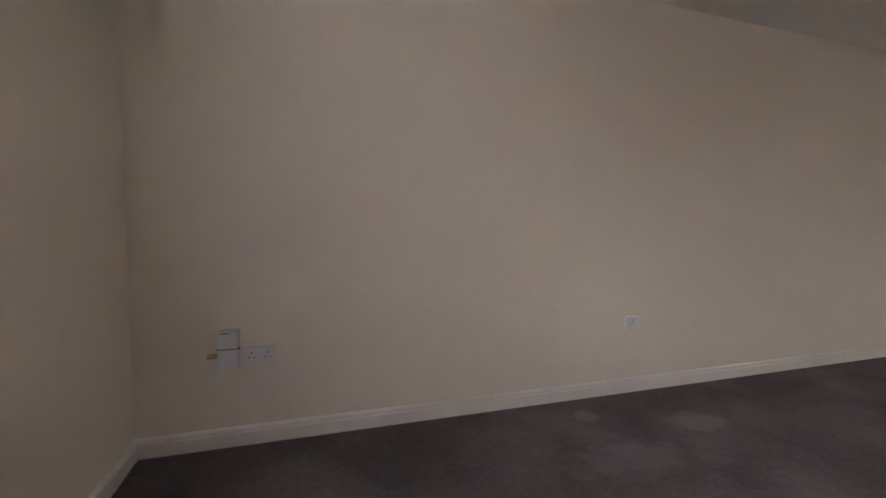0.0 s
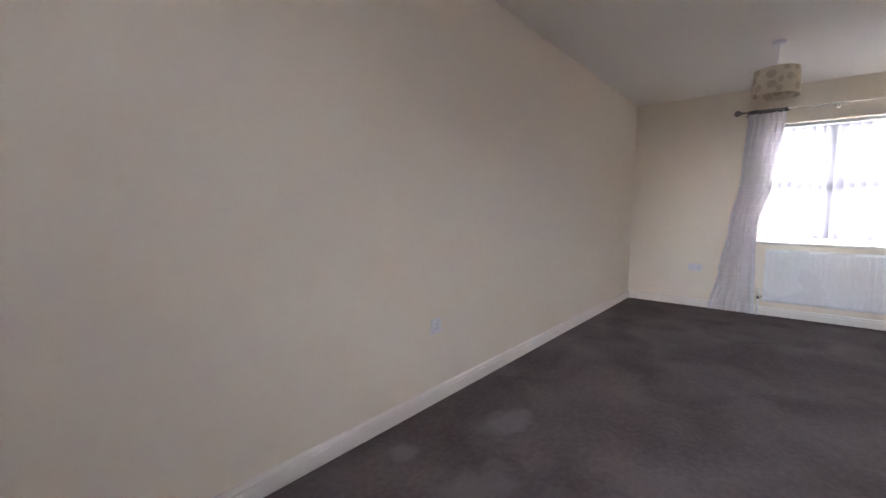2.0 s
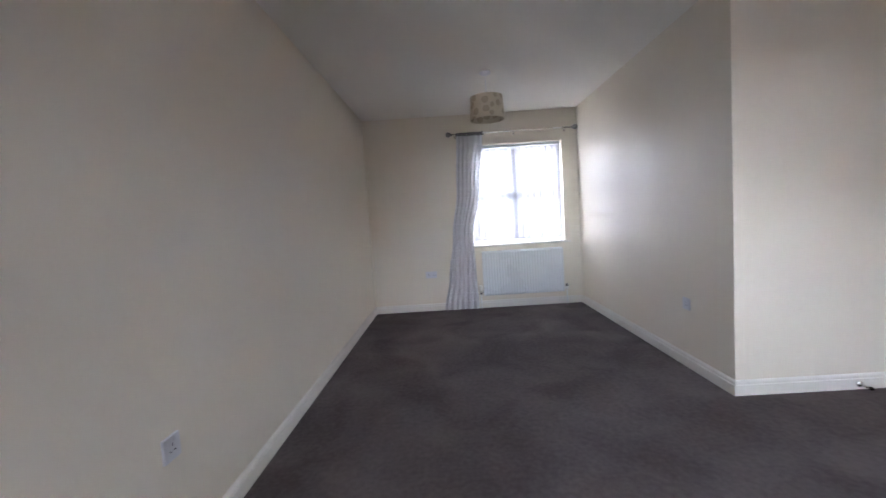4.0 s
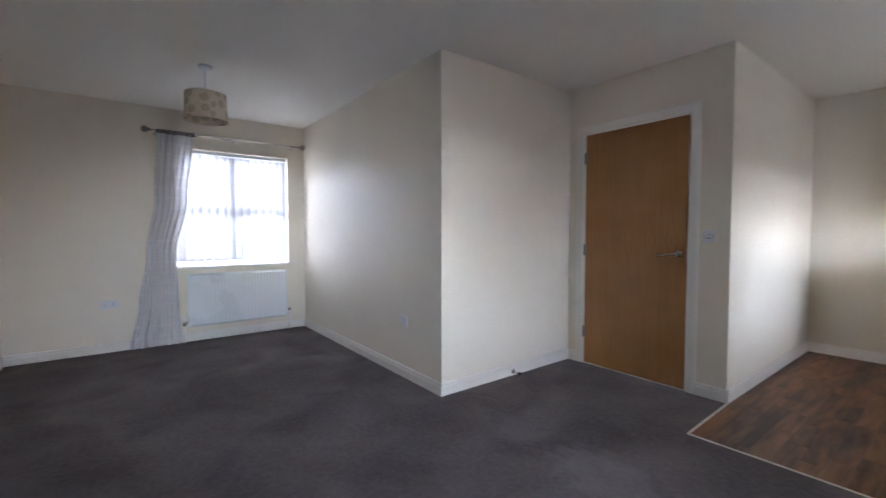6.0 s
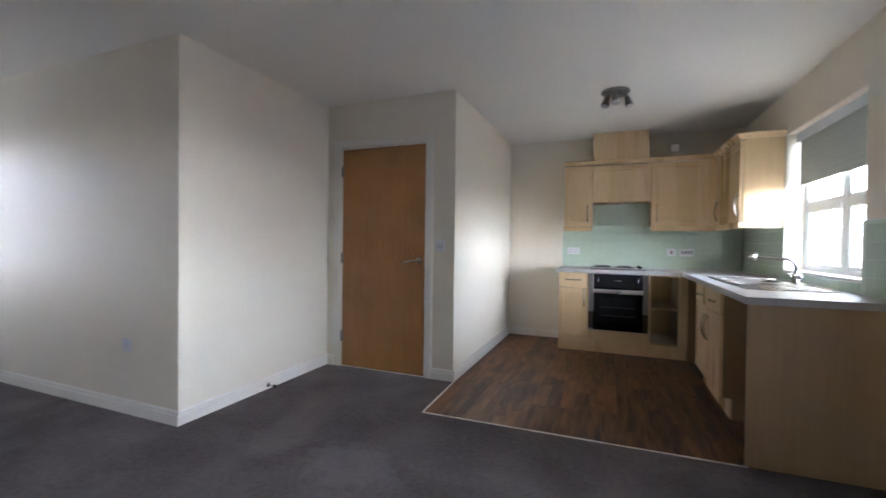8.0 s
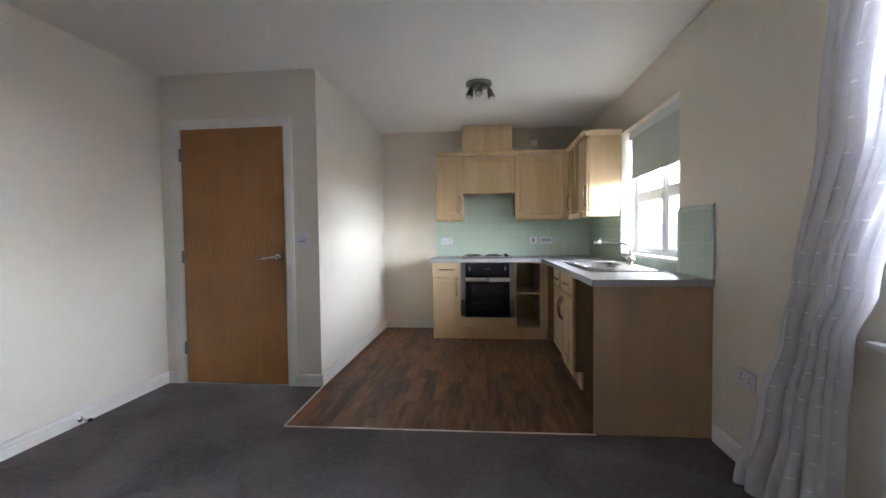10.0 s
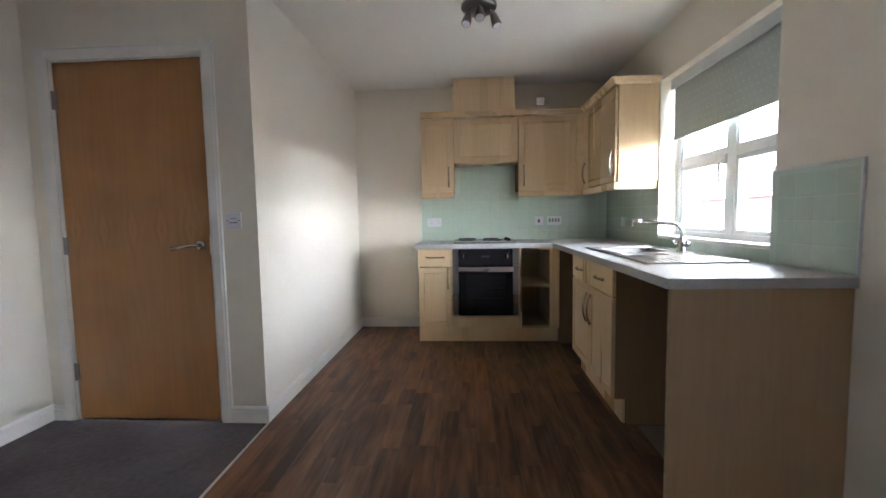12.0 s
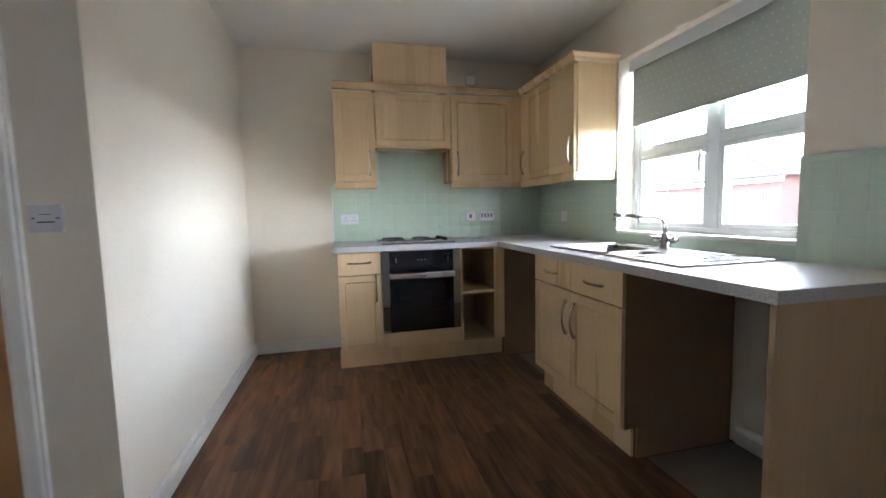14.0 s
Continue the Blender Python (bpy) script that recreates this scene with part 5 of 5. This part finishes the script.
WT = 2.108
wall_unit("wall_cabinet", "narrow pale maple wall unit with framed door", 0.715, 1.030, 1.400, WT, 0.980, 1.545)
wall_unit("hood_cabinet", "short pale maple unit hiding the cooker hood", 1.032, 1.645, 1.675, WT, None, None)
wall_unit("wall_cabinet", "pale maple corner wall unit with framed door", 1.647, 2.190, 1.400, WT, 1.700, 1.545)
u = thing("side_wall_cabinet", "pale maple wall unit beside the kitchen window", "cabinet", (2.42, 1.4, 1.4), "kitchen wall units")
part("end_board", boxed(WX + 0.0255, EAST - 0.002, 0.972, 0.990, 1.40, WT, 0.001), M_MAPLE, u)
part("bottom_panel", boxed(WX + 0.0255, EAST - 0.002, 0.990, 1.83, 1.40, 1.418), M_MAPLE, u)
part("top_panel", boxed(WX + 0.0255, EAST - 0.002, 0.990, 1.83, WT - 0.018, WT), M_MAPLE, u)
d = part("door", shaker(at_side(WX, 1.70, 1.40), 0.725, WT - 1.413, 0.068), M_MAPLE, u)
part("handle", bow_handle(at_side(WX, 1.010, 1.545), 0.19, True), M_PEWTER, d, "pewter bow handle", True)
d = part("filler", slab(at_side(WX, 1.828, 1.40), 0.126, WT - 1.40), M_MAPLE, u)
part("handle", bow_handle(at_side(WX, 1.765, 1.545), 0.19, True), M_PEWTER, d, "pewter bow handle", True)
part("corner_filler", boxed(2.192, WX + 0.018, WY, WY + 0.02, 1.40, WT), M_MAPLE, u)
for zz in (1.45, 2.13):
    part("cover_cap", lathe(bmesh.new(), [(0.006, 0.0), (0.005, -0.002), (0.002, -0.0022)], (2.31, 0.972, zz), "y", 10), M_MAPLE_DK, u)


def moulding(prof, z, label, name, gap=None):
    """A moulded edge that follows the fronts of the wall units round the corner."""
    m = thing(name, label, "trim", (1.5, WY, z))
    runs = (((0.715, WY), (WX, WY), (0, -1)), ((WX, WY), (WX, 0.972), (-1, 0)), ((WX, 0.972), (EAST - 0.003, 0.972), (0, -1)))
    if gap:
        runs = ((runs[0][0], (gap[0], WY), (0, -1)), ((gap[1], WY), (WX, WY), (0, -1)), *runs[1:])
    for (ax, ay), (bx, by), n in runs:
        bm = bmesh.new()
        ends = []
        first, corner = ay == WY and n == (0, -1), bx == WX
        for (px, py), other in (((ax, ay), 0), ((bx, by), 1)):
            ring = []
            for dpt, h in prof:
                x, y = px + n[0] * dpt, py + n[1] * dpt
                if n == (0, -1) and not first and other == 0:
                    x = px - dpt
                if n == (-1, 0) and other == 1:
                    y = py - dpt
                if n == (0, -1) and first and corner and other == 1:
                    x = px - dpt
                if n == (-1, 0) and other == 0:
                    y = py - dpt
                ring.append(bm.verts.new((x, y, z + h)))
            ends.append(ring)
        k = len(prof)
        for i in range(k):
            bm.faces.new((ends[0][i], ends[0][(i + 1) % k], ends[1][(i + 1) % k], ends[1][i]))
        bm.faces.new(ends[0][::-1])
        bm.faces.new(ends[1])
        part("length", bm, M_MAPLE, m)
    return m


moulding([(-0.02, 0.0), (0.006, 0.0), (0.012, 0.008), (0.017, 0.024), (0.036, 0.038), (0.036, 0.048), (-0.02, 0.048)], WT + 0.002, "pale maple cornice along the wall units", "cornice")
moulding([(-0.018, 0.0), (-0.002, 0.0), (0.004, 0.012), (0.004, 0.040), (0.0, 0.056), (-0.018, 0.056)], 1.400 - 0.0575, "pale maple light pelmet under the wall units", "pelmet", (1.030, 1.647))
u = thing("duct_boxing", "pale maple box hiding the extractor duct", "boxing", (1.32, 1.97, 2.21))
part("front", boxed(1.030, 1.616, WY + 0.002, WY + 0.018, WT + 0.001, CEIL - 0.008, 0.001), M_MAPLE, u)
for a in (1.030, 1.600):
    part("side", boxed(a, a + 0.016, WY + 0.0185, NORTH - 0.002, WT + 0.001, CEIL - 0.008), M_MAPLE, u)

# ---- wall tiles: grout bed, then a tile for each piece ----
T, G = 0.100, 0.0020


def tile_mesh(w, h):
    """A glazed tile with softly pillowed edges, face on local x=-0.006."""
    bm = bmesh.new()
    rings = []
    for inset, x in ((0.0, 0.0), (0.0, -0.0028), (0.0008, -0.0050), (0.003, -0.0057), (0.010, -0.0060)):
        a = G / 2 + min(inset, w / 3)
        b = G / 2 + min(inset, h / 3)
        rings.append([bm.verts.new((x, p, q)) for p, q in ((a, b), (w - a, b), (w - a, h - b), (a, h - b))])
    for r, s in zip(rings, rings[1:]):
        for i in range(4):
            bm.faces.new((r[i], r[(i + 1) % 4], s[(i + 1) % 4], s[i]))
    bm.faces.new(rings[-1])
    return finish("tile", bm, M_TILE, True)


TILE = {}


def tile(parent, u, z, w, h, back):
    """back: True on the end wall (u is x), else on the outer wall (u is y)."""
    key = (round(w, 4), round(h, 4))
    if key not in TILE:
        TILE[key] = tile_mesh(w, h)
    ob = new("tile", TILE[key])
    ob.parent = parent
    if back:
        ob.matrix_basis = Matrix.Translation((u + w, NORTH - 0.004, z)) @ Matrix.Rotation(radians(90), 4, "Z")
    else:
        ob.matrix_basis = Matrix.Translation((EAST - 0.004, u, z))
    return ob


TB = 0.917
bed = bmesh.new()
box(bed, 0.678, EAST - 0.0045, NORTH - 0.0092, NORTH + 0.001, TB, 1.40)
box(bed, 1.035, 1.64, NORTH - 0.0092, NORTH + 0.001, 1.40, 1.672)
bed_n = solid("splashback_north", bed, M_GROUT, "pale green glazed tile splashback behind the hob", "splashback")
bed = bmesh.new()
box(bed, EAST - 0.0092, EAST + 0.001, -0.655, KW[0], TB, 1.337)
box(bed, EAST - 0.0092, EAST + 0.001, KW[0], KW[1], TB, KW[2] - 0.005)
box(bed, EAST - 0.0092, EAST + 0.001, KW[1], NORTH - 0.005, TB, 1.40)
bed_e = solid("splashback_east", bed, M_GROUT, "pale green glazed tile splashback round the window", "splashback")
x = 0.678
while x < EAST - 0.03:
    w = min(T, EAST - 0.0105 - x)
    z = TB
    over_hob = x > 1.03 and x + w < 1.66
    while z < (1.66 if over_hob else 1.38):
        h = min(T, (1.672 if over_hob else 1.40) - z)
        if h > 0.02:
            tile(bed_n, x, z, w, h, True)
        z += T
    x += T
y = -0.655
while y < NORTH - 0.03:
    w = min(T, NORTH - 0.0105 - y)
    z = TB
    mid = y + w / 2
    top = 1.337 if mid < KW[0] else (KW[2] - 0.006 if mid < KW[1] else 1.40)
    if mid < KW[0] and y + w > KW[0]:
        w = KW[0] - y
    elif KW[0] < mid < KW[1] and y < KW[0]:
        tile(bed_e, KW[0], TB, y + w - KW[0], top - TB, False)
        y += T
        continue
    while z < top - 0.02:
        tile(bed_e, y, z, w, min(T, top - z), False)
        z += T
    y += T
# white edge bead at the tiles' open end
solid("trim", boxed(EAST - 0.012, EAST, -0.663, -0.656, TB, 1.345, 0.002), M_UPVC, "white plastic tile edge bead", "tile trim")
solid("trim", boxed(EAST - 0.012, EAST, -0.655, KW[0], 1.3385, 1.345, 0.002), M_UPVC, "white plastic tile edge bead", "tile trim")
solid("trim", boxed(0.669, 0.676, NORTH - 0.012, NORTH, TB, 1.345, 0.002), M_UPVC, "white plastic tile edge bead", "tile trim")

# ---- vinyl planks ----
vinyl = solid("vinyl_floor", boxed(0.012, EAST, -0.655, NORTH, -0.0117, -0.0045), M_SLOT, "dark walnut effect vinyl plank flooring", "floor")
rng = random.Random(11)
PW = 0.098
PLANKS = {}
k = 0
px = 0.02
while px < 2.55:
    w = min(PW, EAST - 0.002 - px)
    py = -0.668 - rng.uniform(0.0, 0.5)
    while py < NORTH - 0.02:
        ln = rng.choice((0.22, 0.36, 0.50, 0.64, 0.80))
        y0 = max(py, -0.686 + 0.018 * (px / 1.9))
        y1 = min(py + ln, NORTH - 0.002)
        py += ln
        spans = [(y0, y1)]
        if px > 2.04:           # bare patches are left in the appliance gaps
            spans = []
            for a, b in ((y0, y1),):
                for c, d in ((0.05, 0.90), (1.50, NORTH)):
                    if min(b, d) - max(a, c) > 0.03:
                        spans.append((max(a, c), min(b, d)))
        for a, b in spans:
            if b - a < 0.03:
                continue
            key = (round(w, 3), round(b - a, 3))
            if key not in PLANKS:
                PLANKS[key] = finish("plank", boxed(0.0007, w - 0.0007, 0.0008, b - a - 0.0008, -0.004, 0.0, 0.0006), M_PLANK)
            ob = new("plank", PLANKS[key])
            ob.parent = vinyl
            ob.location = (px, a, 0.0)
    px += PW
